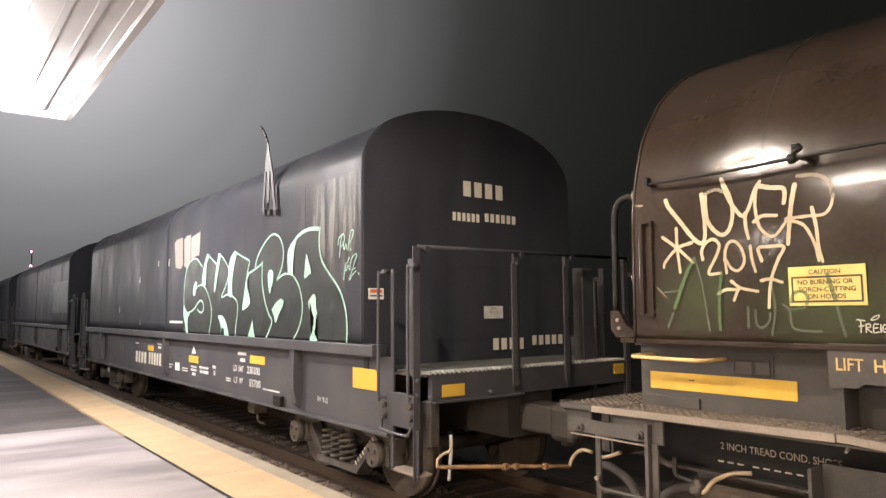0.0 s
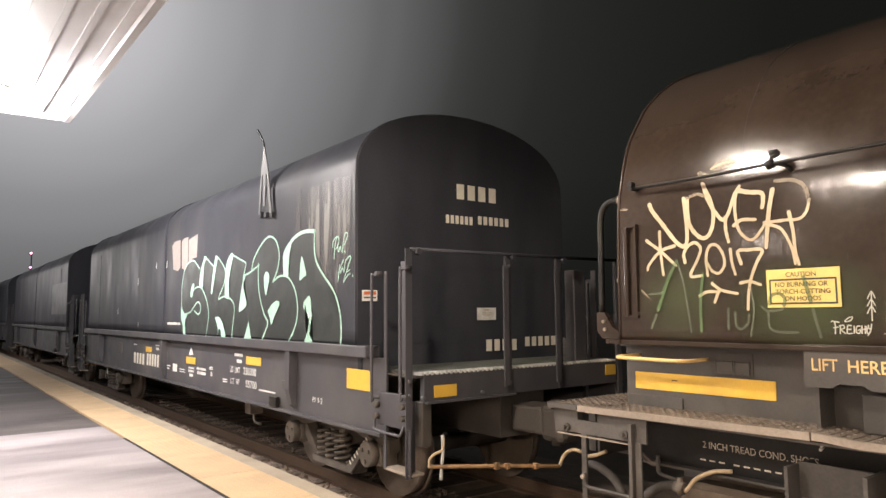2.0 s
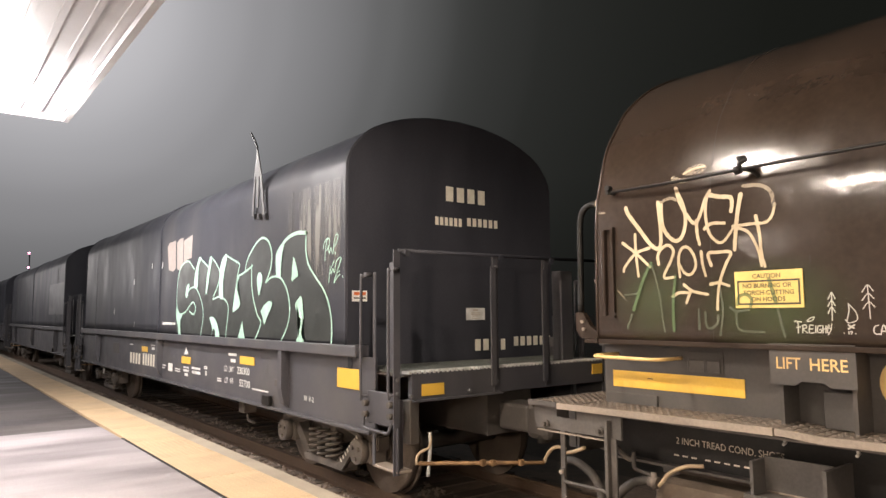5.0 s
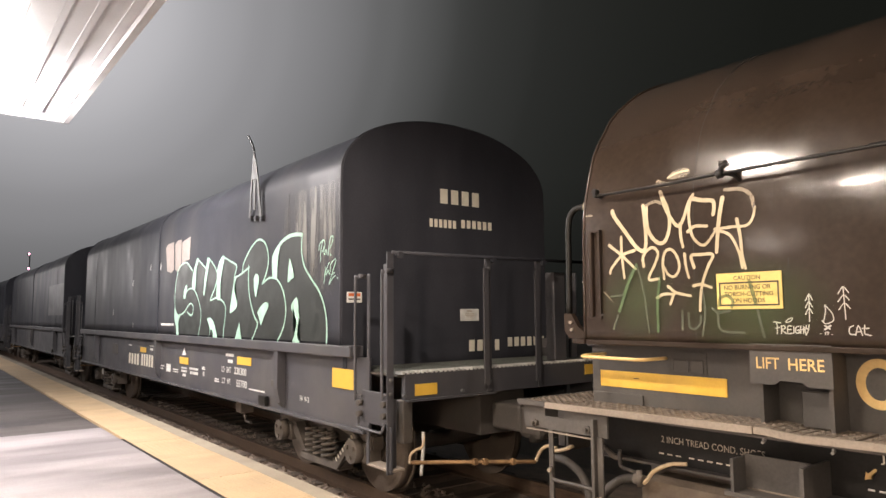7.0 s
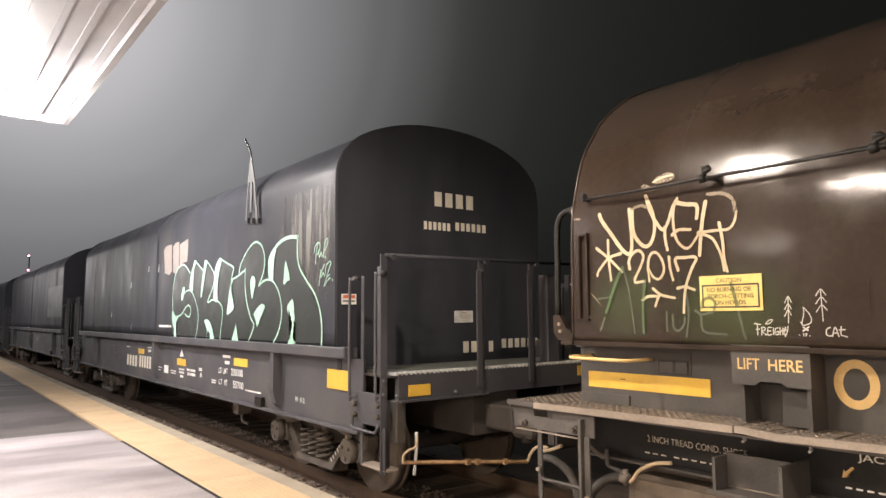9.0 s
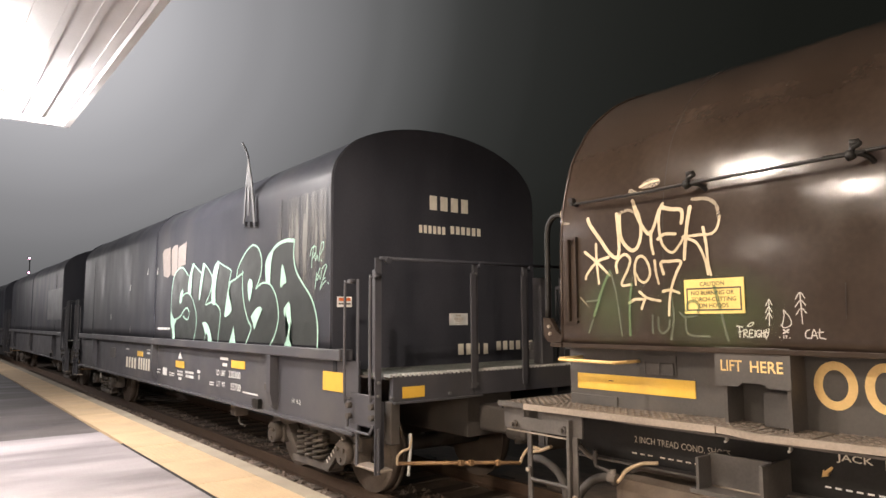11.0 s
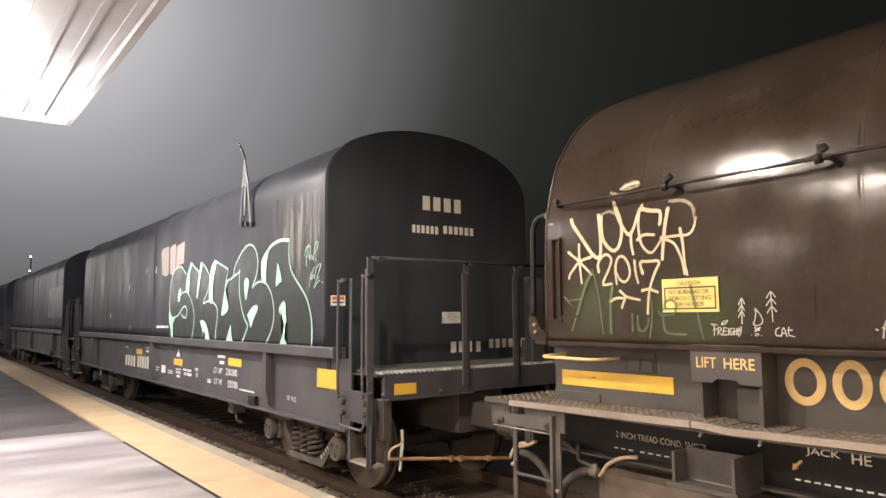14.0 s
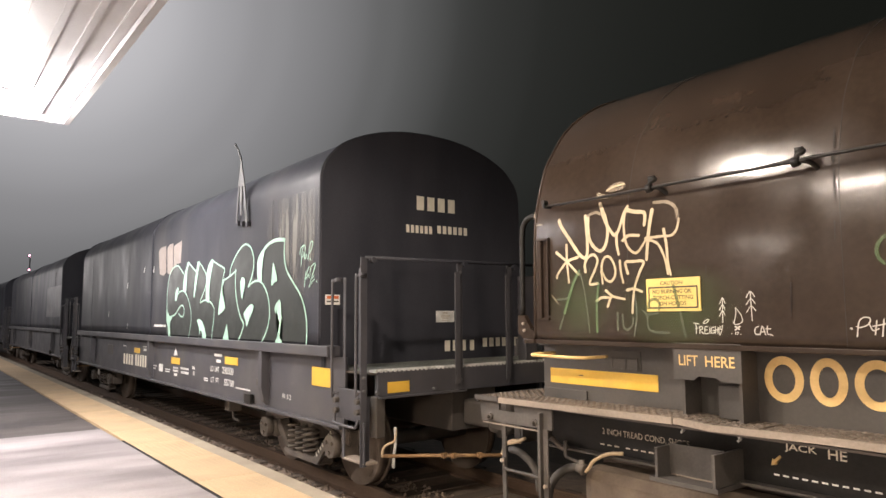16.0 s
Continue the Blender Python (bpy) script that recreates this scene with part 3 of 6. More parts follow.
def truck(car, xc, material, pedestal=False):
    """A three-piece freight truck: side frames, springs, wheels, axle caps."""
    for x in (xc - 0.88, xc + 0.88):
        for sgn in (-1, 1):
            wheel(car, x, sgn, M_TIRE)
        part("axle", rod(bmesh.new(), (x, MID - 0.95, RAIL + 0.457), (x, MID + 0.95, RAIL + 0.457), 0.085, 12), M_BLACK, car)
    part("bolster", boxes((xc - 0.2, xc + 0.2, MID - 1.05, MID + 1.05, 0.12, 0.36), bevel=0.03), material, car)
    for sgn in (-1, 1):
        y = MID + sgn * 1.0
        bm = bmesh.new()
        z = RAIL + 0.457
        outline = [(-1.12, z + 0.02), (-1.12, z + 0.17), (-0.95, z + 0.24), (-0.55, z + 0.30), (0.55, z + 0.30), (0.95, z + 0.24), (1.12, z + 0.17), (1.12, z + 0.02), (0.76, z + 0.02), (0.70, z + 0.10), (0.42, z + 0.16), (0.36, z - 0.18), (0.36, z + 0.16), (-0.36, z + 0.16), (-0.36, z - 0.18), (-0.42, z + 0.16), (-0.70, z + 0.10), (-0.76, z + 0.02)]
        plate(bm, [(xc + a, b) for a, b in outline if True][:10] + [(xc + a, b) for a, b in outline[10:11]] + [(xc + a, b) for a, b in outline[15:]], y - 0.07, y + 0.07)
        bmesh.ops.bevel(bm, geom=bm.edges[:], offset=0.012, segments=2, affect="EDGES")
        frame_part = part("side_frame", bm, material, car)
        if pedestal:
            bm = box(bmesh.new(), xc - 1.09, xc + 1.09, y - 0.17, y + 0.12, z + 0.0, z + 0.39, 0.09)
            part("top_beam", bm, material, frame_part, "sand-coated rounded side frame top")
        bm = bmesh.new()
        for a in (-1, 1):
            plate(bm, [(xc + a * 0.70, z + 0.12), (xc + a * 0.82, z + 0.06), (xc + a * 0.44, z - 0.27), (xc + a * 0.34, z - 0.24)], y - 0.06, y + 0.06)
        box(bm, xc - 0.46, xc + 0.46, y - 0.10, y + 0.10, z - 0.29, z - 0.20, 0.02)
        part("lower_arch", bm, material, frame_part)
        for a in (-0.2, 0.0, 0.2):
            for c in ((-0.06,) if sgn < 0 else (0.06,)):
                bm = bmesh.new()
                coil = [(xc + a + 0.085 * math.cos(k * 0.7), y + c + 0.085 * math.sin(k * 0.7), z - 0.2 + 0.31 * k / 45) for k in range(46)]
                tube(bm, coil, 0.018, 6, smooth=False)
                part("spring", bm, M_DUST, frame_part, "dusty coil spring")
        for a in (-0.88, 0.88):
            bm = bmesh.new()
            box(bm, xc + a - 0.15, xc + a + 0.15, y - 0.10, y + 0.10, z - 0.12, z + 0.10, 0.02)
            rod(bm, (xc + a, y + sgn * 0.08, z), (xc + a, y + sgn * 0.19, z), 0.125, 20)
            for k in range(3):
                w = k * 2.094 + 0.5
                rod(bm, (xc + a + 0.07 * math.cos(w), y + sgn * 0.18, z + 0.07 * math.sin(w)), (xc + a + 0.07 * math.cos(w), y + sgn * 0.21, z + 0.07 * math.sin(w)), 0.022, 6)
            part("axle_cap", bm, M_DUST, frame_part, "dusty round bearing cap")


# hood outlines: metres from the centre line, height
HOOD_A = rounded([(-1.452, 1.26), (-1.452, 2.0), (-1.452, 2.6), (-1.452, 2.98), (-1.435, 3.14), (-1.353, 3.30), (-1.154, 3.478), (-0.80, 3.627), (-0.4, 3.71), (0.0, 3.735)])
HOOD_B = rounded([(-1.335, 1.385), (-1.33, 1.75), (-1.322, 2.05), (-1.296, 2.30), (-1.20, 2.62), (-1.07, 2.82), (-0.97, 2.945), (-0.77, 3.105), (-0.56, 3.225), (-0.27, 3.335), (0.0, 3.36)])


def skin_b(u, v):
    """A point of the brown hood's near side at x = u and height v."""
    for (a, b), (c, d) in zip(HOOD_B, HOOD_B[1:]):
        if b <= v <= d:
            return Vector((u, MID + a + (c - a) * (v - b) / (d - b) - 0.005, v))
    return Vector((u, MID + HOOD_B[0][0] - 0.005, v))


def blue_car():
    """The dark blue coil car: hood, sills, end platform with its rails, ladders and steps."""
    e, o = -4.80, -19.60
    car = root("coil_car", ((e + o) / 2, MID, RAIL), "dark blue-black covered coil car rolling slowly on the track", "rail car", "cars of the freight train")
    bm = bmesh.new()
    prism(bm, mirrored(HOOD_A), -5.66, -18.74, True)
    hood = part("hood", bm, M_BLUE, car, "blue-black arched steel hood, weather-streaked")
    for f in hood.data.polygons:
        f.use_smooth = len(f.vertices) == 4
    for x in (-5.69, -12.2, -18.71):
        bm = bmesh.new()
        tube(bm, [(x, y, z) for y, z in mirrored(HOOD_A)], 0.017, 6, smooth=False)
        part("edge_trim", bm, M_BLUE, hood)
    for x in (-6.93, -17.47):
        part("seam", boxes((x - 0.008, x + 0.008, MID - 1.4575, MID - 1.45, 1.27, 2.98)), M_BLUE, hood)
    for sgn in (-1, 1):
        y = MID + sgn * 1.44
        part("hood_lip", boxes((-18.95, -5.43, min(y - sgn * 0.1, y + sgn * 0.06), max(y - sgn * 0.1, y + sgn * 0.06), 1.15, 1.262), bevel=0.012), M_SILL, car, "dark grey lip under the hood")
        w = MID + sgn * 1.39
        bm = boxes((-19.2, -5.28, min(w, w - sgn * 0.05), max(w, w - sgn * 0.05), 0.47, 1.15))
        box(bm, -19.2, -5.28, min(w + sgn * 0.05, w - sgn * 0.12), max(w + sgn * 0.05, w - sgn * 0.12), 0.44, 0.475, 0.006)
        sill = part("side_sill", bm, M_SILL, car, "blue-grey steel side sill with stencils")
        for x in (-7.15, -12.2, -17.25):
            bm = bmesh.new()
            outline = [(0.0, 1.15), (-0.1, 1.15), (-0.1, 0.72), (-0.06, 0.56), (0.0, 0.5)]
            prism(bm, [(w + sgn * -a, b) for a, b in outline], x - 0.05, x + 0.05)
            part("stiffener", bm, M_SILL, sill)
    part("bulkhead", boxes((-5.74, -5.665, MID - 1.40, MID + 1.40, 0.96, 1.262)), M_BLUE, car)
    part("floor", boxes((-18.8, -5.68, MID - 1.36, MID + 1.36, 0.98, 1.14)), M_BLACK, car)
    part("centre_sill", boxes((-19.4, -4.9, MID - 0.3, MID + 0.3, 0.36, 0.98)), M_BLACK, car)
    for x in (-9.6, -12.0, -14.4):
        part("cross_bearer", boxes((x - 0.08, x + 0.08, MID - 1.33, MID + 1.33, 0.50, 0.98)), M_BLACK, car)
    bm = bmesh.new()
    rod(bm, (-10.4, MID - 0.85, 0.42), (-9.5, MID - 0.85, 0.42), 0.16, 18)
    part("air_reservoir", bm, M_DUST, car)
    bm = bmesh.new()
    box(bm, -9.25, -9.05, MID - 1.15, MID - 0.95, 0.2, 0.42, 0.02)
    tube(bm, [(-9.15, MID - 1.05, 0.25), (-9.0, MID - 1.1, 0.12), (-8.8, MID - 1.1, 0.1)], 0.018, 6)
    part("brake_valve", bm, M_DUST, car)
    for sx, e in ((1, -4.80), (-1, -19.60)):
        X = lambda d, e=e, sx=sx: e + sx * d
        bx = lambda a, b, *r, X=X: (min(X(a), X(b)), max(X(a), X(b)), *r)
        part("end_beam", boxes(bx(-0.06, 0.0, MID - 1.28, MID + 1.34, 0.79, 1.03)), M_SILL, car)
        part("end_beam_flange", boxes(bx(-0.1, 0.05, MID - 1.28, MID - 0.22, 0.775, 0.792)), M_SILL, car)
        platform_part = part("end_platform", boxes(bx(-0.86, -0.02, MID - 1.36, MID + 1.36, 1.0, 1.02)), M_BLACK, car)
        for k in range(50):
            y = MID - 1.30 + 0.0535 * k
            bar = part("grating_bar", boxes(bx(-0.84, -0.11, y - 0.014, y + 0.014, 1.02, 1.045)), M_GRATE, platform_part)
            # front ends take a brighter material than the rest of the bars
            part("grating_tip", boxes(bx(-0.11, 0.005, y - 0.014, y + 0.014, 1.02, 1.045)), M_TIP, platform_part)
        for d, y, z0, z1, r in ((0.0, MID - 1.45, 0.16, 2.13, 0.035), (0.0, MID - 0.27, 0.80, 2.13, 0.03), (0.0, MID + 0.45, 0.80, 2.13, 0.03), (0.0, MID + 1.40, 0.16, 2.13, 0.035)):
            bm = boxes(bx(d, d + 0.012, y - r, y + r, z0, z1), bx(d - 0.07, d, y + r - 0.012, y + r, z0, z1))
            part("end_post", bm, M_SILL, car)
        for y, z in ((MID - 1.45, 0.98), (MID - 1.45, 0.86), (MID - 1.30, 0.83), (MID - 0.62, 0.83), (MID - 0.27, 0.90), (MID - 0.27, 2.02)):
            part("bolt", rod(bmesh.new(), (X(-0.01), y, z), (X(0.03), y, z), 0.016, 8), M_PALE, car)
        for y in (MID - 0.30, MID + 0.42):
            bm = boxes(bx(0.012, 0.03, y - 0.045, y + 0.02, 0.86, 2.02))
            part("post_brace", bm, M_SILL, car)
        bm = bmesh.new()
        tube(bm, [(X(0.02), MID - 1.44, 2.125), (X(0.02), MID + 1.40, 2.14)], 0.017, 8)
        for y in (MID - 1.36, MID - 0.22, MID + 0.5):
            rod(bm, (X(0.0), y, 2.105), (X(0.055), y, 2.105), 0.03, 8)
        part("handrail", bm, M_BLUE, car)
        for sgn in (-1, 1):
            y = MID + sgn * 1.485
            yy = lambda a, b, y=y, sgn=sgn: (min(y - sgn * a, y - sgn * b), max(y - sgn * a, y - sgn * b))
            for d0, z0, z1 in ((-0.52, 0.80, 1.90), (-0.05, 0.84, 1.93)):
                bm = bmesh.new()
                tube(bm, [(X(d0 + 0.07), y - sgn * 0.03, z1 + 0.03), (X(d0 + 0.02), y + sgn * 0.01, z1 + 0.015), (X(d0), y + sgn * 0.015, z1 - 0.06), (X(d0), y + sgn * 0.015, z0 + 0.05), (X(d0 + 0.01), y, z0 + 0.01), (X(d0 + 0.05), y - sgn * 0.03, z0)], 0.014, 8)
                rod(bm, (X(d0 + 0.07), y - sgn * 0.05, z1 + 0.03), (X(d0 + 0.07), y + sgn * 0.02, z1 + 0.03), 0.022, 8)
                part("grab_iron", bm, M_SILL, car, "round steel grab iron")
            part("ladder_bar", boxes(bx(-0.415, -0.37, *yy(0.05, 0.062), 0.86, 1.95)), M_SILL, car)
            part("ladder_bar", boxes(bx(-0.30, -0.235, *yy(0.16, 0.172), 1.05, 2.04)), M_SILL, car)
            part("step_plate", boxes(bx(-0.48, 0.0, *yy(0.03, 0.05), 0.56, 0.86), bevel=0.008), M_SILL, car)
            for d, z in ((-0.47, 0.74), (-0.47, 0.64), (-0.05, 0.76), (-0.05, 0.66)):
                part("bolt", rod(bmesh.new(), (X(d), y - sgn * 0.03, z), (X(d), y + sgn * 0.02, z), 0.028, 8), M_BLACK, car)
            bm = bmesh.new()
            tube(bm, [(X(-0.48), y, 0.66), (X(-0.485), y, 0.56), (X(-0.44), y + sgn * 0.02, 0.525), (X(-0.1), y + sgn * 0.02, 0.515), (X(-0.04), y + sgn * 0.02, 0.53), (X(-0.02), y, 0.60)], 0.014, 8)
            part("stirrup", bm, M_SILL, car, "bent round bar step")
            part("step_hanger", boxes(bx(-0.37, -0.33, *yy(0.02, 0.035), 0.19, 0.57)), M_SILL, car)
            part("step_hanger", boxes(bx(0.0, 0.05, *yy(0.02, 0.035), 0.17, 0.57)), M_SILL, car)
            part("step_tread", boxes(bx(-0.37, 0.05, *yy(0.02, 0.17), 0.18, 0.205), bevel=0.006), M_EDGE, car, "worn bare steel step")
            part("hanger_plate", boxes(bx(-0.04, -0.02, *yy(0.04, 0.12), 0.18, 0.80)), M_SILL, car)
        part("brake_stand", boxes(bx(-0.22, -0.08, MID + 0.78, MID + 0.96, 1.045, 2.02), bevel=0.01), M_SILL, car)
        bm = bmesh.new()
        box(bm, *bx(-0.1, 0.32, MID - 0.16, MID + 0.16, 0.42, 0.68), 0.03)
        box(bm, *bx(0.32, 0.62, MID - 0.2, MID + 0.12, 0.38, 0.72), 0.06)
        rod(bm, (X(0.5), MID - 0.14, 0.36), (X(0.5), MID - 0.14, 0.76), 0.06, 10)
        part("coupler", bm, M_BLACK, car, "dark oily steel knuckle coupler")
        bm = bmesh.new()
        box(bm, *bx(-0.12, 0.0, MID - 1.3, MID - 1.2, 0.40, 0.79), 0.01)
        part("end_gusset", bm, M_BLACK, car)
    part("drain_block", boxes((-7.735, -7.535, 3.39, 3.44, 0.478, 0.595), bevel=0.006), M_JET, car, "small black block on the sill flange")
    for xc in (-6.82, -17.58):
        truck(car, xc, M_DUST)
    # uncoupling lever across the near end
    bm = bmesh.new()
    tube(bm, [(-4.80, 3.60, 0.235), (-4.43, 4.09, 0.235), (-4.10, 4.50, 0.235)], 0.018, 6, smooth=False)
    for t in (0.52, 0.6, 0.82):
        p = Vector((-4.80, 3.60, 0.235)).lerp(Vector((-4.10, 4.50, 0.235)), t)
        box(bm, p.x - 0.022, p.x + 0.022, p.y - 0.022, p.y + 0.022, p.z - 0.024, p.z + 0.028, 0.005)
    part("uncoupling_lever", bm, M_RUST, car, "rusty orange-brown uncoupling lever")
    bm = bmesh.new()
    tube(bm, [(-4.79, 3.60, 0.225), (-4.78, 3.60, 0.30), (-4.76, 3.64, 0.345), (-4.74, 3.70, 0.37), (-4.74, 3.72, 0.44), (-4.75, 3.72, 0.50)], 0.013, 7)
    part("lever_handle", bm, M_ROPE, car, "pale bent lever handle")
    bm = tube(bmesh.new(), [(-4.75, 3.72, 0.50), (-4.74, 3.715, 0.36), (-4.74, 3.70, 0.24), (-4.74, 3.69, 0.12)], 0.016, 7)
    part("lever_grip", bm, M_TIP, car, "worn bright lever grip")
    bm = tube(bmesh.new(), [(-4.10, 4.50, 0.235), (-4.10, 4.53, 0.29), (-4.06, 4.55, 0.35), (-3.98, 4.55, 0.385), (-3.89, 4.55, 0.38)], 0.016, 7)
    part("lever_hook", bm, M_ROPE, car, "pale curled end of the lever")
    return car


blue = blue_car()
CARS.append(blue)
for k in (1, 2):
    far = copy_thing(blue, pose(blue.location.x - 16.15 * k, MID, RAIL))
    tagged(far, "dark covered coil car further down the train")
    CARS.append(far)


def brown_car():
    """The coil car with the brown hood and a tread deck along its sides."""
    e, o = -3.118, 11.5
    car = root("coil_car", ((e + o) / 2, MID, RAIL), "coil car with glossy brown hood, graffiti and yellow lettering", "rail car", "cars of the freight train")
    bm = bmesh.new()
    prism(bm, mirrored(HOOD_B), -2.63, 11.0, True)
    hood = part("hood", bm, M_BROWN, car, "glossy dark brown arched steel hood with spray tags")
    for f in hood.data.polygons:
        f.use_smooth = len(f.vertices) == 4
    bm = bmesh.new()
    tube(bm, [(-2.63, y, z) for y, z in mirrored(HOOD_B)], 0.011, 6, smooth=False)
    part("edge_trim", bm, M_BROWN, hood)
    for x in (-1.82, -0.57, 0.7, 2.0, 3.3):
        bm = bmesh.new()
        tube(bm, [(x, y + 0.004, z) for y, z in mirrored(HOOD_B)], 0.0055, 5, smooth=False)
        part("weld_seam", bm, M_RUN, hood)
    part("hood_rail", boxes((-2.74, 11.1, MID - 1.345, MID - 1.30, 1.362, 1.392), (-2.74, 11.1, MID + 1.30, MID + 1.345, 1.362, 1.392), (-2.70, -2.62, MID - 1.36, MID + 1.36, 1.362, 1.392), bevel=0.006), M_BROWN, hood)
    # corner guard of the hood end
    bm = bmesh.new()
    tube(bm, [(-2.63, 3.58, 2.27), (-2.72, 3.58, 2.285), (-2.79, 3.58, 2.25), (-2.82, 3.58, 2.16), (-2.825, 3.58, 1.9), (-2.83, 3.58, 1.56)], 0.021, 8)
    guard = part("corner_guard", bm, M_JET, hood, "bent black pipe guard at the hood's end")
    bm = plate(bmesh.new(), [(-2.86, 1.56), (-2.80, 1.56), (-2.74, 1.47), (-2.66, 1.42), (-2.66, 1.392), (-2.82, 1.392), (-2.86, 1.44)], 3.56, 3.60)
    part("guard_foot", bm, M_BROWN, hood)
    for x, z in ((-2.80, 1.50), (-2.79, 1.45)):
        part("bolt", rod(bmesh.new(), (x, 3.57, z), (x, 3.545, z), 0.012, 8), M_EDGE, hood)
    part("guide_bar", box(box(bmesh.new(), -2.575, -2.545, 3.485, 3.52, 1.53, 2.09, 0.008), -2.495, -2.482, 3.49, 3.515, 1.56, 2.08), M_BROWN, hood)
    part("thin_bar", rod(bmesh.new(), (-2.665, 3.535, 1.775), (-2.665, 3.600, 1.600), 0.006, 6), M_EDGE, hood, "thin pale bar at the hood end")
    for z in (2.085, 1.525):
        part("guide_cap", boxes((-2.60, -2.48, 3.49, 3.515, z, z + 0.015)), M_BROWN, hood)
    # lashing rod along the hood with its clamps
    bm = bmesh.new()
    rod_y = lambda z: skin_b(0, z).y - 0.065
    tube(bm, [(-2.52, rod_y(2.33) + 0.02, 2.326), (-2.0, rod_y(2.32), 2.316), (-1.6, rod_y(2.32), 2.322), (-0.7, rod_y(2.32), 2.324), (0.2, rod_y(2.33), 2.33), (11, rod_y(2.33), 2.33)], 0.0095, 7)
    lash = part("lashing_rod", bm, M_JET, hood, "thin black steel rod along the hood")
    for x in (-1.61, -0.74, 0.13, 1.0, 1.87, 2.74, 3.61):
        bm = bmesh.new()
        y = rod_y(2.32)
        rod(bm, (x - 0.022, y - 0.004, 2.318), (x + 0.012, y - 0.002, 2.322), 0.027, 9, 0.022)
        rod(bm, (x - 0.028, y - 0.005, 2.317), (x - 0.018, y - 0.004, 2.318), 0.019, 6)
        tube(bm, [(x - 0.005, y, 2.325), (x + 0.004, y - 0.006, 2.352), (x + 0.020, y - 0.004, 2.360), (x + 0.030, y + 0.004, 2.370), (x + 0.020, y + 0.01, 2.378)], 0.014, 8)
        rod(bm, (x - 0.008, y + 0.0, 2.376), (x + 0.032, y + 0.006, 2.380), 0.019, 8, 0.014)
        tube(bm, [(x + 0.018, y, 2.322), (x + 0.045, y + 0.02, 2.315), (x + 0.062, y + 0.045, 2.298), (x + 0.070, y + 0.075, 2.275)], 0.013, 8)
        part("rod_clamp", bm, M_JET, hood, "black forged clamp on the rod")
    bm = bmesh.new()
    rod(bm, (-2.505, rod_y(2.33) + 0.08, 2.328), (-2.505, rod_y(2.33), 2.328), 0.014, 8)
    rod(bm, (-2.50, rod_y(2.33) + 0.03, 2.352), (-2.50, rod_y(2.33) - 0.01, 2.352), 0.018, 8)
    part("rod_eye", bm, M_JET, hood)
    # body
    for sgn in (-1, 1):
        w = MID + sgn * 1.15
        body = part("side_wall", boxes((-2.73, 11.2, min(w, w - sgn * 0.05), max(w, w - sgn * 0.05), 0.95, 1.34)), M_BODY, car, "charcoal steel side wall above the deck")
        part("top_chord", boxes((-2.76, 11.2, min(w + sgn * 0.02, w - sgn * 0.2), max(w + sgn * 0.02, w - sgn * 0.2), 1.34, 1.362)), M_BODY, body)
        if sgn < 0:
            near = body
    part("end_wall", boxes((-2.73, -2.68, MID - 1.10, MID + 1.10, 0.95, 1.34)), M_BODY, car)
    part("floor", boxes((-2.7, 11.2, MID - 1.1, MID + 1.1, 0.9, 0.95)), M_BLACK, car)
    bm = boxes((-2.72, -2.322, 3.676, 3.69, 0.96, 1.04), bevel=0.004)
    part("kick_plate", bm, M_BODY, near)
    holder = part("card_holder", boxes((-2.10, -1.874, 3.682, 3.69, 1.196, 1.324), bevel=0.002), M_BODY, near, "charcoal card holder plate")
    for a, b in ((-2.094, -1.990), (-1.980, -1.892)):
        part("card_slot", boxes((a, b, 3.674, 3.682, 1.206, 1.276), bevel=0.003), M_BLACK, holder)
        part("slot_lip", boxes((a - 0.003, b + 0.003, 3.668, 3.674, 1.203, 1.212)), M_BODY, holder)
        part("slot_lip", boxes((a - 0.003, a + 0.004, 3.668, 3.674, 1.212, 1.282)), M_BODY, holder)
        part("slot_lip", boxes((b - 0.004, b + 0.003, 3.668, 3.674, 1.212, 1.282)), M_BODY, holder)
    # lifting lug
    bm = plate(bmesh.new(), [(-1.515, 1.397), (-1.103, 1.397), (-1.103, 1.188), (-1.22, 1.188), (-1.25, 1.21), (-1.36, 1.21), (-1.39, 1.188), (-1.515, 1.188)], 3.505, 3.525)
    lug = part("lifting_plate", bm, M_BODY, car, "charcoal plate lettered for lifting")
    for x in (-1.48, -1.135):
        part("lug_cheek", boxes((x, x + 0.02, 3.525, 3.70, 0.955, 1.36)), M_BLACK, car)
    part("lug_back", boxes((-1.30, -1.12, 3.60, 3.62, 0.98, 1.16), bevel=0.004), M_BODY, car)
    part("lettering", lettering("LIFT", -1.478, -1.357, 1.269, 1.328, side(3.502)), M_LETTER, lug, "yellow lettering LIFT")
    part("lettering", lettering("HERE", -1.312, -1.138, 1.268, 1.327, side(3.502)), M_LETTER, lug, "yellow lettering HERE")
    bm = bmesh.new()
    tube(bm, [(-2.62, 3.69, 1.29), (-2.625, 3.50, 1.288), (-2.61, 3.45, 1.285), (-2.56, 3.435, 1.284), (-2.4, 3.43, 1.283), (-2.22, 3.43, 1.282), (-2.17, 3.44, 1.282), (-2.15, 3.50, 1.281), (-2.15, 3.69, 1.281)], 0.011, 8)
    part("grab_bar", bm, M_LETTER, car, "yellow hand bar below the hood")
    part("reflector", boxes((-2.66, -1.754, 3.684, 3.69, 1.078, 1.182)), M_YELLOW, near, "long yellow reflective strip")
    part("print_bar", lines([(-2.392, -2.352, 1.140, 1.146)], side(3.682)), M_INK, near)
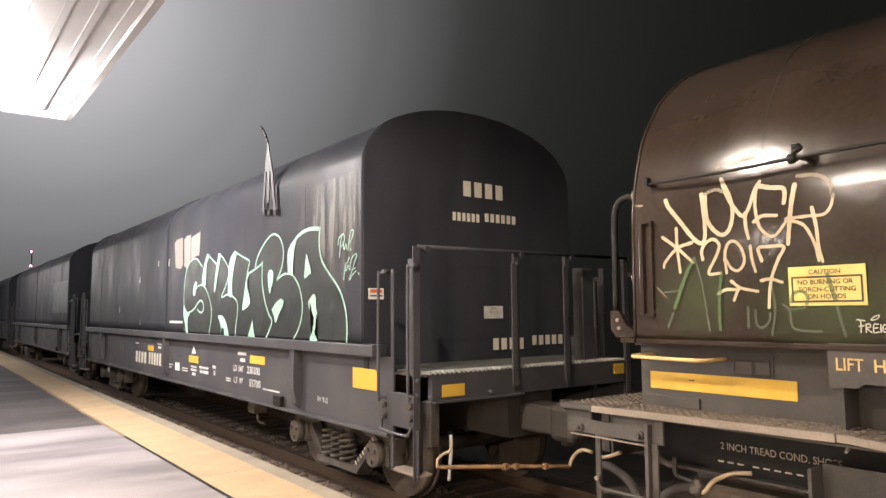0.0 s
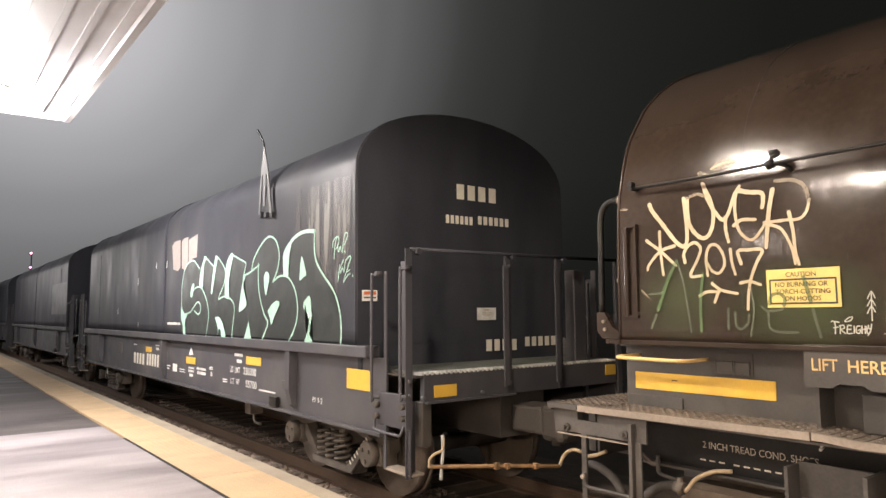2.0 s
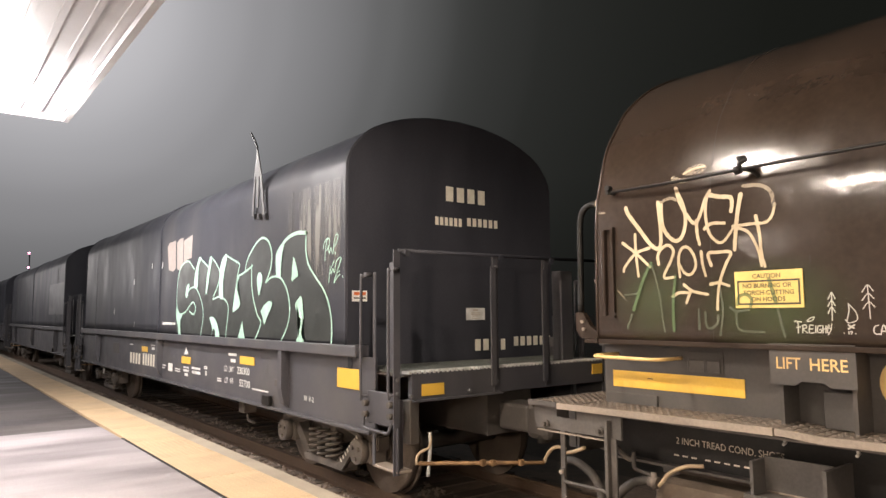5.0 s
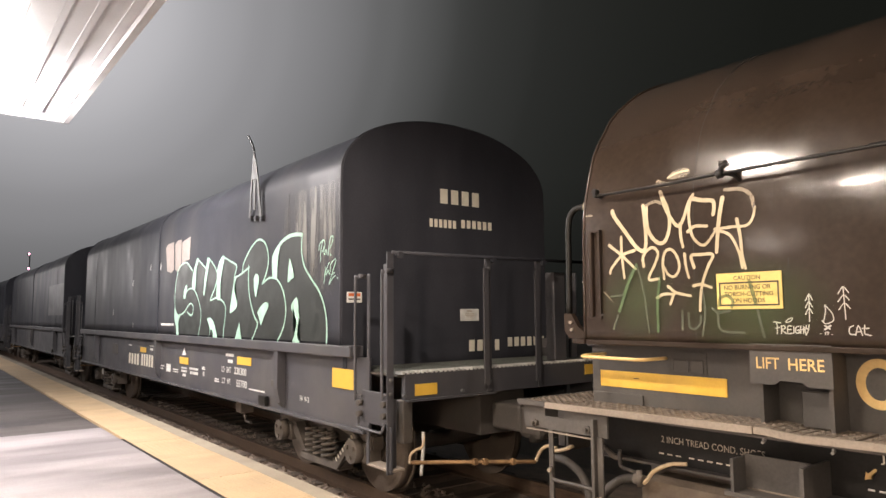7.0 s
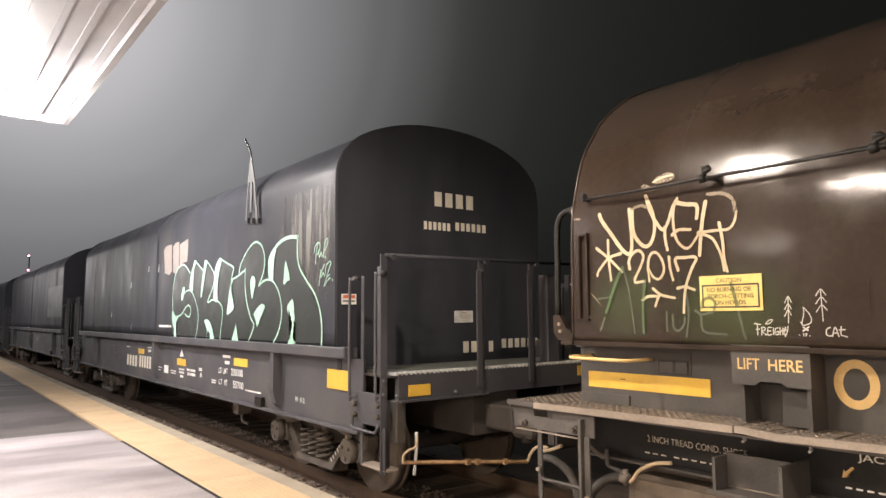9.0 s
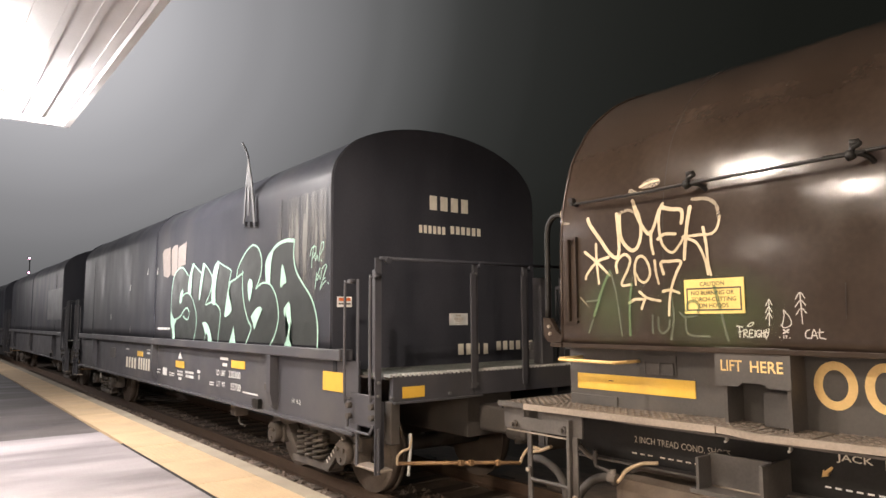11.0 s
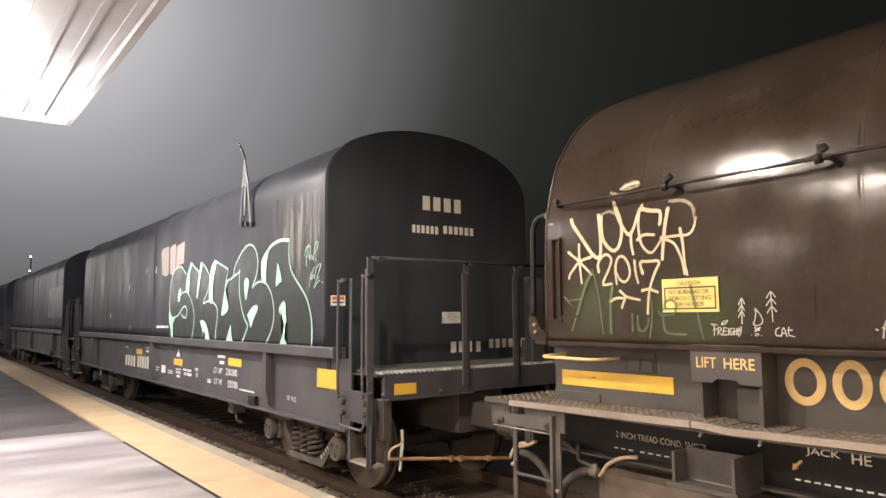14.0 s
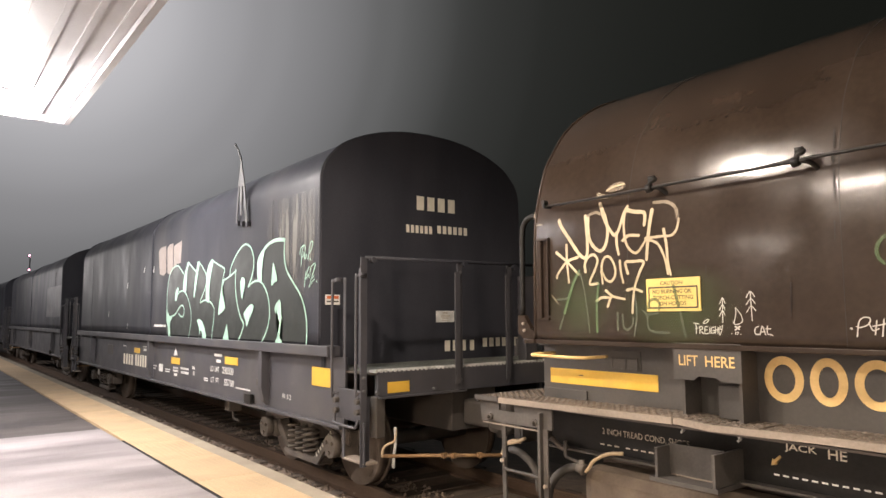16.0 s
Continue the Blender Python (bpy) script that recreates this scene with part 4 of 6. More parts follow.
    # plain rounded frames stand for the large company letters
    for x, w in ((-0.97, 0.105), (-0.743, 0.092), (-0.515, 0.107)):
        bm = bmesh.new()
        rings = [[bm.verts.new((x + (w - d) * math.cos(k * math.pi / 16), 3.686, 1.211 + (0.122 - d) * math.sin(k * math.pi / 16))) for k in range(32)] for d in (0, 0.044)]
        for k in range(32):
            bm.faces.new((rings[0][k], rings[0][(k + 1) % 32], rings[1][(k + 1) % 32], rings[1][k]))
        part("company_mark", bm, M_LETTER, near, "large plain yellow rounded mark")
    # deck: tread ribs across, edge bars, slightly bent
    def sag(x):
        bends = [(-3.2, -0.014), (-2.85, -0.014), (-1.44, 0.003), (-1.38, 0.002), (-1.21, -0.010), (-1.05, -0.006), (-0.6, 0.003), (12, 0.003)]
        for (a, b), (c, d) in zip(bends, bends[1:]):
            if a <= x <= c:
                return b + (d - b) * (x - a) / (c - a)
        return 0.0

    deck = part("deck", boxes((-3.10, 11.4, 3.36, 3.69, 0.936, 0.948)), M_BLACK, car)
    part("end_deck", boxes((-3.10, -2.735, 3.70, MID + 1.49, 0.936, 0.948)), M_BLACK, deck)

    def edge_bar(xs, material, z0, z1, label):
        bm = bmesh.new()
        rings = [[bm.verts.new((x, y, z + sag(x))) for y, z in ((3.345, z0), (3.345, z1), (3.362, z1 + 0.002), (3.362, z0))] for x in xs]
        for a, b in zip(rings, rings[1:]):
            for k in range(4):
                bm.faces.new((a[k], a[(k + 1) % 4], b[(k + 1) % 4], b[k]))
        bm.faces.new(rings[0])
        bm.faces.new(rings[-1][::-1])
        bmesh.ops.recalc_face_normals(bm, faces=bm.faces)
        part("deck_edge", bm, material, deck, label)

    edge_bar([-3.118, -2.865], M_PLATE, 0.958, 0.990, "dark painted deck edge")
    edge_bar([-2.86, -2.4, -1.9, -1.436], M_EDGE, 0.951, 0.988, "worn bare steel deck edge")
    edge_bar([-1.428, -1.38, -1.30, -1.21, -1.12, -1.05, -0.9, -0.6, 2.0], M_EDGE, 0.954, 0.988, "bent bare steel deck edge")
    edge_bar([2.012, 5.4], M_EDGE, 0.954, 0.988, "worn bare steel deck edge")
    edge_bar([5.412, 11.45], M_EDGE, 0.954, 0.988, "worn bare steel deck edge")
    part("deck_edge", boxes((-3.118, -3.10, 3.364, MID + 1.49, 0.925, 0.972)), M_PLATE, deck)
    rib = None
    for k in range(66):
        x = -2.70 + 0.052 * k
        if rib is None:
            bm = bmesh.new()
            prism(bm, [(3.364, 0.962), (3.364, 0.978), (3.372, 0.982), (3.676, 0.982), (3.684, 0.978), (3.684, 0.962)], -0.0235, 0.0235)
            for j in range(5):
                rod(bm, (-0.008, 3.392 + 0.066 * j, 0.981), (-0.008, 3.392 + 0.066 * j, 0.9865), 0.0150, 7, 0.009)
            bmesh.ops.translate(bm, verts=bm.verts, vec=-BASE[car.name])
            rib = bpy.data.meshes.new("tread_rib")
            bm.to_mesh(rib)
            bm.free()
            rib.materials.append(M_DECK)
        ob = new("tread_rib", rib)
        ob.parent = deck
        ob.location = (x, 0, sag(x) + 0.001 * math.sin(k * 1.9))
        if -1.15 < x < -0.98:
            ob.rotation_euler = (0, radians(-1.1), 0)
            ob.location.z += -math.sin(radians(1.1)) * (-(e + o) / 2)
    for k in range(50):
        bm = bmesh.new()
        y = 3.385 + 0.056 * k
        box(bm, -3.09, -2.745, y - 0.025, y + 0.025, 0.948, 0.970)
        for j in range(5):
            rod(bm, (-3.06 + 0.066 * j, y, 0.969), (-3.06 + 0.066 * j, y, 0.979), 0.014, 7, 0.008)
        part("end_tread_rib", bm, M_DECK, deck)
    bm = boxes(*[(x - 0.033, x + 0.033, 3.364, 3.684, 0.948, 0.985) for x in [0.80 + 0.072 * k for k in range(144)]])
    tagged(part("tread", bm, M_DECK, deck), kind="stuff")
    # below the deck
    bm = plate(bmesh.new(), [(-3.10, 0.935), (-2.893, 0.935), (-2.893, 0.880), (-2.724, 0.880), (-2.724, 0.935), (-2.375, 0.935), (-2.375, 0.797), (-3.087, 0.795)], 3.385, 3.40)
    bracket = part("step_bracket", bm, M_PLATE, car, "grey steel bracket plate with bolts")
    part("bracket_flange", boxes((-3.06, -2.48, 3.372, 3.40, 0.778, 0.785)), M_EDGE, bracket, "bright worn lower flange")
    for x, z in ((-2.979, 0.826), (-2.519, 0.835)):
        bm = bmesh.new()
        rod(bm, (x, 3.39, z), (x, 3.36, z), 0.026, 6)
        part("bolt", rod(bm, (x, 3.37, z), (x, 3.335, z), 0.014, 8), M_BLACK, bracket)
    part("end_web", boxes((-3.0, -2.98, 3.70, MID + 1.4, 0.6, 0.93)), M_BLACK, car)
    web = part("web", boxes((-2.67, 11.2, 3.695, 3.71, 0.645, 0.93)), M_JET, car, "glossy black side web under the deck")
    part("web_flange", boxes((-2.67, 11.2, 3.63, 3.72, 0.630, 0.645)), M_PLATE, car)
    part("lettering", lettering("2 INCH TREAD COND. SHOES", -2.208, -1.555, 0.768, 0.807, side(3.692), 0.004), M_DIM, web, "worn pale lettering 2 INCH TREAD COND. SHOES")
    # row of short pale dashes below the lettering
    for k in range(8):
        a = -2.228 + 0.059 * k + (0.03 if k > 2 else 0)
        part("print_bar", lines([(a, a + 0.036, 0.695, 0.704)], side(3.692)), M_DIM, web)
    part("lettering", lettering("JACK", -0.990, -0.822, 0.831, 0.877, side(3.692), 0.010), M_CREAM, web, "pale yellow lettering JACK")
    part("lettering", lettering("HE", -0.770, -0.681, 0.826, 0.877, side(3.692), 0.010), M_CREAM, web, "pale yellow lettering HE, the rest worn off")
    for k in range(30):
        a = -1.053 + 0.049 * k
        part("print_bar", lines([(a, a + 0.030, 0.699, 0.708)], side(3.692)), M_WHITE, web)
    c = -1.036
    bm = patch(bmesh.new(), [(c - 0.030, 0.748), (c + 0.004, 0.757), (c - 0.003, 0.768), (c + 0.029, 0.800), (c + 0.020, 0.809), (c - 0.013, 0.780), (c - 0.022, 0.786)], side(3.692), smooth=False)
    part("arrow", bm, M_LETTER, web, "yellow painted arrow")
    # jacking pocket
    pocket = part("jack_pad", boxes((-1.625, -1.205, 3.39, 3.69, 0.615, 0.638)), M_PLATE, car, "grey welded steel jacking pocket")
    part("back", boxes((-1.575, -1.238, 3.52, 3.535, 0.638, 0.815)), M_PLATE, pocket)
    part("cheek", boxes((-1.592, -1.575, 3.40, 3.69, 0.638, 0.803)), M_PLATE, pocket)
    part("cheek", boxes((-1.238, -1.220, 3.40, 3.69, 0.638, 0.812)), M_PLATE, pocket)
    # thin bright line where the back plate meets the base
    part("weld_bead", rod(bmesh.new(), (-1.565, 3.518, 0.641), (-1.245, 3.518, 0.641), 0.005, 6), M_EDGE, pocket, "thin bright line along the pocket's foot")
    for x, z in ((-1.414, 0.908), (-1.083, 0.905)):
        bm = bmesh.new()
        box(bm, x - 0.006, x + 0.006, 3.41, 3.43, z + 0.01, 0.936, 0.003)
        part("hook", rod(bm, (x, 3.40, z), (x, 3.43, z + 0.01), 0.007, 8), M_TIP, car, "bright bolt end")
    # step ladder at the corner
    part("ladder_rail", box(bmesh.new(), -2.868, -2.828, 3.385, 3.40, 0.0, 0.80, 0.004), M_PLATE, car)
    part("ladder_rail", box(bmesh.new(), -2.475, -2.450, 3.345, 3.385, 0.0, 0.905, 0.004), M_PLATE, car)
    part("ladder_rail", box(bmesh.new(), -2.449, -2.405, 3.372, 3.385, 0.0, 0.80, 0.004), M_PLATE, car)
    for z in (0.478, 0.14):
        bm = bmesh.new()
        tube(bm, [(-2.842, 3.38, z + 0.08), (-2.838, 3.378, z + 0.025), (-2.81, 3.375, z), (-2.65, 3.372, z + 0.002), (-2.51, 3.37, z + 0.002), (-2.47, 3.37, z - 0.012), (-2.46, 3.37, z - 0.07)], 0.013, 8)
        part("ladder_rung", bm, M_PLATE, car)
    for x, z in ((-2.429, 0.431), (-2.845, 0.537)):
        part("bolt", rod(bmesh.new(), (x, 3.40, z), (x, 3.355, z), 0.014, 8), M_EDGE, car)
    # hoses and pipes
    bm = tube(bmesh.new(), [(-2.60, 3.58, 0.05), (-2.61, 3.58, 0.25), (-2.59, 3.58, 0.36), (-2.534, 3.58, 0.443), (-2.443, 3.58, 0.511), (-2.356, 3.58, 0.542), (-2.31, 3.58, 0.545)], 0.029, 10)
    part("air_hose", bm, M_HOSE, car, "dusty rubber air hose")
    bm = tube(bmesh.new(), [(-3.0, 3.60, 0.56), (-2.92, 3.58, 0.565), (-2.852, 3.58, 0.545), (-2.765, 3.58, 0.497), (-2.71, 3.58, 0.42), (-2.69, 3.58, 0.32)], 0.028, 10)
    part("air_hose", bm, M_HOSE, car, "dusty rubber air hose")
    bm = bmesh.new()
    rod(bm, (-2.325, 3.58, 0.545), (-2.265, 3.58, 0.540), 0.036, 8)
    rod(bm, (-2.295, 3.58, 0.50), (-2.295, 3.58, 0.60), 0.018, 8)
    part("pipe_fitting", bm, M_DUST, car, "dusty pipe fitting")
    bm = tube(bmesh.new(), [(-2.265, 3.58, 0.525), (-2.235, 3.58, 0.555), (-2.189, 3.58, 0.610), (-2.093, 3.60, 0.662), (-2.0, 3.64, 0.675)], 0.012, 8)
    part("bent_pipe", bm, M_ROPE, car, "pale dusty bent pipe")
    bm = tube(bmesh.new(), [(-2.438, 3.58, 0.70), (-2.440, 3.58, 0.625), (-2.425, 3.58, 0.597), (-2.36, 3.58, 0.586), (-2.288, 3.58, 0.575)], 0.013, 7)
    part("bent_pipe", bm, M_PLATE, car)
    bm = tube(bmesh.new(), [(-3.004, 3.58, 0.606), (-2.92, 3.58, 0.628), (-2.829, 3.58, 0.666)], 0.013, 7)
    part("bent_pipe", bm, M_ROPE, car, "pale dusty bent pipe")
    bm = tube(bmesh.new(), [(-2.60, 3.62, 0.70), (-2.55, 3.62, 0.66), (-2.50, 3.62, 0.64), (-2.46, 3.62, 0.655)], 0.018, 7)
    part("bent_pipe", bm, M_DUST, car)
    part("centre_sill", boxes((-2.9, 11.3, MID - 0.3, MID + 0.3, 0.36, 0.9)), M_BLACK, car)
    bm = bmesh.new()
    box(bm, -3.45, -3.0, MID - 0.16, MID + 0.16, 0.42, 0.68, 0.03)
    box(bm, -3.72, -3.42, MID - 0.14, MID + 0.22, 0.38, 0.72, 0.06)
    part("coupler", bm, M_BLACK, car, "dark oily steel knuckle coupler")
    part("end_beam", boxes((-3.09, -3.03, 3.72, MID + 1.42, 0.62, 0.90)), M_BLACK, car)
    for xc in (-1.30, 9.2):
        truck(car, xc, M_SAND, True)
    return car


brown = brown_car()
CARS.append(brown)

# signal far down the line
sig = root("railway_signal", (-46.0, 4.95, -0.6), "tall railway signal mast with two lit lamps", "signal")
part("mast", rod(bmesh.new(), (-46.0, 5.15, -0.6), (-46.0, 5.15, 5.25), 0.03, 12), M_MAST, sig)
for z in (5.21, 4.38):
    bm = bmesh.new()
    rod(bm, (-46.0, 5.08, z), (-45.7, 5.08, z), 0.07, 14)
    head = part("lamp_housing", bm, M_MAST, sig)
    part("lens", rod(bmesh.new(), (-45.70, 5.08, z), (-45.66, 5.08, z), 0.055, 14), M_SIGNAL, head, "lit pinkish-white lens")


# ---- graffiti, stencils and labels ----
def letters_graffiti(car):
    """Mint outlined letters with a dark fill on the blue hood, and the small tag beside them."""
    skin, over = side(3.379), side(3.376)
    bm = bmesh.new()
    curtain(bm, [(-11.202, 1.793), (-11.15, 2.197), (-10.964, 2.358), (-10.665, 2.418), (-10.362, 2.253), (-10.121, 2.424), (-9.725, 2.266), (-9.641, 2.406), (-9.363, 2.276), (-9.246, 2.144), (-9.193, 2.327), (-9.027, 2.385), (-8.541, 2.239), (-8.515, 2.091), (-8.312, 2.124), (-8.141, 2.348), (-7.954, 2.467), (-7.77, 2.513), (-7.556, 2.438), (-7.488, 2.285), (-7.464, 2.051), (-7.357, 2.059), (-7.348, 2.275), (-7.085, 2.428), (-6.846, 2.482), (-6.565, 2.465), (-6.548, 2.245), (-6.316, 1.945), (-6.063, 1.694), (-5.981, 1.469)], 1.285, side(3.382))
    part("spray_fill", bm, M_FILL, car, "dull black sprayed fill of the letters")
    bm = bmesh.new()
    stroke(bm, [(-10.354, 2.269), (-10.655, 2.409), (-10.982, 2.359), (-11.14, 2.197), (-11.204, 1.928), (-11.184, 1.702), (-11.059, 1.594), (-10.97, 1.558)], 0.027, skin, 1.0)
    part("spray_stroke", bm, M_MINT, car, "mint green sprayed stroke of a letter S")
    bm = bmesh.new()
    patch(bm, [(-11.213, 1.703), (-11.058, 1.585), (-10.887, 1.567), (-10.99, 1.461), (-10.945, 1.26), (-11.057, 1.248), (-11.098, 1.39), (-11.197, 1.523)], over, smooth=True)
    part("spray_stroke", bm, M_MINT, car, "mint green sprayed stroke of a letter S")
    bm = bmesh.new()
    stroke(bm, [(-11.0, 1.576), (-10.726, 1.618), (-10.52, 1.72), (-10.366, 1.76), (-10.258, 1.682), (-10.302, 1.59), (-10.404, 1.582), (-10.539, 1.626)], 0.025, skin, 1.0)
    part("spray_stroke", bm, M_MINT, car, "mint green sprayed stroke of a letter S")
    bm = bmesh.new()
    patch(bm, [(-10.627, 2.059), (-10.57, 2.022), (-10.615, 1.911), (-10.663, 1.843), (-10.745, 1.854), (-10.728, 1.975)], over, smooth=True)
    part("spray_stroke", bm, M_MINT, car, "mint green sprayed stroke of a letter S")
    bm = bmesh.new()
    stroke(bm, [(-10.669, 1.921), (-10.488, 1.984), (-10.28, 1.977), (-10.097, 1.871), (-9.937, 1.687), (-9.901, 1.507), (-10.003, 1.254)], 0.022, skin, 1.0)
    part("spray_stroke", bm, M_MINT, car, "mint green sprayed stroke of a letter S")
    bm = bmesh.new()
    patch(bm, [(-10.138, 2.442), (-10.038, 2.418), (-10.151, 2.274), (-10.18, 1.982), (-10.334, 2.005), (-10.298, 2.215)], over, smooth=True)
    part("spray_stroke", bm, M_MINT, car, "mint green sprayed stroke of a letter K")
    bm = bmesh.new()
    stroke(bm, [(-10.087, 2.421), (-9.886, 2.333), (-9.692, 2.248)], 0.025, skin, 1.0)
    part("spray_stroke", bm, M_MINT, car, "mint green sprayed stroke of a letter K")
    bm = bmesh.new()
    patch(bm, [(-9.656, 2.415), (-9.563, 2.384), (-9.621, 2.227), (-9.7, 2.03), (-9.76, 1.878), (-9.808, 1.888), (-9.775, 2.09), (-9.716, 2.265)], over, smooth=True)
    part("spray_stroke", bm, M_MINT, car, "mint green sprayed stroke of a letter K")
    bm = bmesh.new()
    stroke(bm, [(-9.61, 2.404), (-9.423, 2.311), (-9.262, 2.191), (-9.236, 2.104), (-9.335, 1.952), (-9.502, 1.792), (-9.283, 1.818), (-9.047, 1.782), (-8.899, 1.696), (-8.891, 1.561), (-8.942, 1.374), (-8.955, 1.247)], 0.023, skin, 1.0)
    part("spray_stroke", bm, M_MINT, car, "mint green sprayed stroke of a letter K")
    bm = bmesh.new()
    patch(bm, [(-9.621, 1.524), (-9.508, 1.539), (-9.373, 1.5), (-9.257, 1.393), (-9.184, 1.241), (-9.357, 1.245), (-9.362, 1.33), (-9.453, 1.367), (-9.512, 1.249), (-9.498, 1.382)], over, smooth=True)
    part("spray_stroke", bm, M_MINT, car, "mint green sprayed stroke of a letter K")
    bm = bmesh.new()
    patch(bm, [(-9.242, 2.206), (-9.163, 2.325), (-9.041, 2.394), (-8.957, 2.372), (-9.049, 2.172), (-9.101, 1.982), (-9.09, 1.79), (-9.24, 1.817), (-9.25, 1.988)], over, smooth=True)
    part("spray_stroke", bm, M_MINT, car, "mint green sprayed stroke of a letter U")
    bm = bmesh.new()
    stroke(bm, [(-9.041, 2.394), (-8.731, 2.303), (-8.515, 2.237), (-8.53, 2.165), (-8.583, 2.072)], 0.024, skin, 1.0)
    part("spray_stroke", bm, M_MINT, car, "mint green sprayed stroke of a letter U")
    bm = bmesh.new()
    patch(bm, [(-8.582, 2.058), (-8.506, 2.061), (-8.576, 1.925), (-8.451, 1.704), (-8.637, 1.612), (-8.716, 1.627), (-8.649, 1.854)], over, smooth=True)
    part("spray_stroke", bm, M_MINT, car, "mint green sprayed stroke of a letter U")
    bm = bmesh.new()
    stroke(bm, [(-8.564, 2.071), (-8.34, 2.111), (-8.074, 2.181)], 0.026, skin, 1.0)
    part("spray_stroke", bm, M_MINT, car, "mint green sprayed stroke of a letter U")
    bm = bmesh.new()
    patch(bm, [(-8.366, 1.481), (-8.303, 1.312), (-8.282, 1.256), (-8.504, 1.251), (-8.452, 1.345)], over, smooth=True)
    part("spray_stroke", bm, M_MINT, car, "mint green sprayed stroke of a letter U")
    bm = bmesh.new()
    stroke(bm, [(-8.305, 2.138), (-8.255, 2.249), (-8.117, 2.368), (-7.947, 2.466), (-7.763, 2.512), (-7.582, 2.454), (-7.482, 2.318), (-7.478, 2.184), (-7.537, 2.068), (-7.644, 1.953)], 0.026, skin, 1.0)
    part("spray_stroke", bm, M_MINT, car, "mint green sprayed stroke of a letter B")
    bm = bmesh.new()
    stroke(bm, [(-8.092, 2.196), (-8.081, 1.943), (-8.003, 1.732), (-7.877, 1.558), (-7.773, 1.471), (-7.836, 1.369), (-7.949, 1.251)], 0.025, skin, 1.0)
    part("spray_stroke", bm, M_MINT, car, "mint green sprayed stroke of a letter B")
    bm = bmesh.new()
    stroke(bm, [(-7.644, 1.953), (-7.487, 2.006), (-7.333, 2.012), (-7.183, 1.972), (-7.034, 1.839), (-6.958, 1.649), (-6.982, 1.494), (-7.064, 1.368), (-7.177, 1.265)], 0.024, skin, 1.0)
    part("spray_stroke", bm, M_MINT, car, "mint green sprayed stroke of a letter B")
    bm = bmesh.new()
    patch(bm, [(-7.912, 2.026), (-7.847, 2.085), (-7.763, 2.06), (-7.743, 1.984), (-7.789, 1.877), (-7.836, 1.796), (-7.89, 1.901)], over, smooth=True)
    part("spray_stroke", bm, M_MINT, car, "mint green sprayed stroke of a letter B")
    bm = bmesh.new()
    patch(bm, [(-7.778, 1.605), (-7.667, 1.678), (-7.541, 1.723), (-7.446, 1.708), (-7.46, 1.649), (-7.566, 1.551), (-7.658, 1.445), (-7.71, 1.524)], over, smooth=True)
    part("spray_stroke", bm, M_MINT, car, "mint green sprayed stroke of a letter B")
    bm = bmesh.new()
    patch(bm, [(-7.333, 2.005), (-7.354, 2.163), (-7.342, 2.281), (-7.224, 2.376), (-7.122, 2.406), (-7.177, 2.262), (-7.201, 2.102), (-7.213, 1.993)], over, smooth=True)
    part("spray_stroke", bm, M_MINT, car, "mint green sprayed stroke of a letter A")
    bm = bmesh.new()
    stroke(bm, [(-7.253, 2.339), (-7.079, 2.428), (-6.909, 2.469), (-6.745, 2.477), (-6.559, 2.458)], 0.044, skin, 1.0)
    part("spray_stroke", bm, M_MINT, car, "mint green sprayed stroke of a letter A")
    bm = bmesh.new()
    stroke(bm, [(-6.559, 2.465), (-6.57, 2.338), (-6.554, 2.215), (-6.488, 2.09), (-6.311, 1.944), (-6.153, 1.822), (-6.046, 1.694), (-5.976, 1.525), (-5.963, 1.359), (-5.973, 1.264)], 0.025, skin, 1.0)
    part("spray_stroke", bm, M_MINT, car, "mint green sprayed stroke of a letter A")
    bm = bmesh.new()
    patch(bm, [(-6.875, 2.214), (-6.833, 2.174), (-6.747, 2.001), (-6.815, 1.974), (-6.91, 1.941), (-6.9, 2.084)], over, smooth=True)
    part("spray_stroke", bm, M_MINT, car, "mint green sprayed stroke of a letter A")
    bm = bmesh.new()
    patch(bm, [(-6.676, 1.767), (-6.635, 1.723), (-6.62, 1.615), (-6.592, 1.525), (-6.641, 1.405), (-6.653, 1.333), (-6.587, 1.269), (-6.771, 1.264), (-6.719, 1.344), (-6.669, 1.465), (-6.683, 1.525), (-6.792, 1.617), (-6.807, 1.678), (-6.755, 1.726)], over, smooth=True)
    part("spray_stroke", bm, M_MINT, car, "mint green sprayed stroke of a letter A")
    part("spray_stroke", stroke(bmesh.new(), [(-6.159, 2.249), (-6.136, 2.317), (-6.066, 2.357)], 0.013, skin, 1.0), M_MINT, car, "small mint green sprayed tag")
    part("spray_stroke", stroke(bmesh.new(), [(-6.122, 2.125), (-6.111, 2.234), (-6.078, 2.335), (-6.031, 2.342), (-6.031, 2.273), (-6.088, 2.226)], 0.013, skin, 1.0), M_MINT, car, "small mint green sprayed tag")
    part("spray_stroke", stroke(bmesh.new(), [(-6.054, 2.275), (-6.03, 2.193), (-5.996, 2.247), (-5.973, 2.194)], 0.013, skin, 1.0), M_MINT, car, "small mint green sprayed tag")
    part("spray_stroke", stroke(bmesh.new(), [(-5.95, 2.181), (-5.928, 2.298), (-5.896, 2.368), (-5.851, 2.37), (-5.862, 2.314), (-5.917, 2.252)], 0.012, skin, 1.0), M_MINT, car, "small mint green sprayed tag")
    part("spray_stroke", stroke(bmesh.new(), [(-5.905, 2.194), (-5.894, 2.177)], 0.012, skin, 1.0), M_MINT, car, "small mint green sprayed tag")
    part("spray_stroke", stroke(bmesh.new(), [(-6.037, 1.892), (-6.016, 1.987), (-6.005, 2.055)], 0.013, skin, 1.0), M_MINT, car, "small mint green sprayed tag")
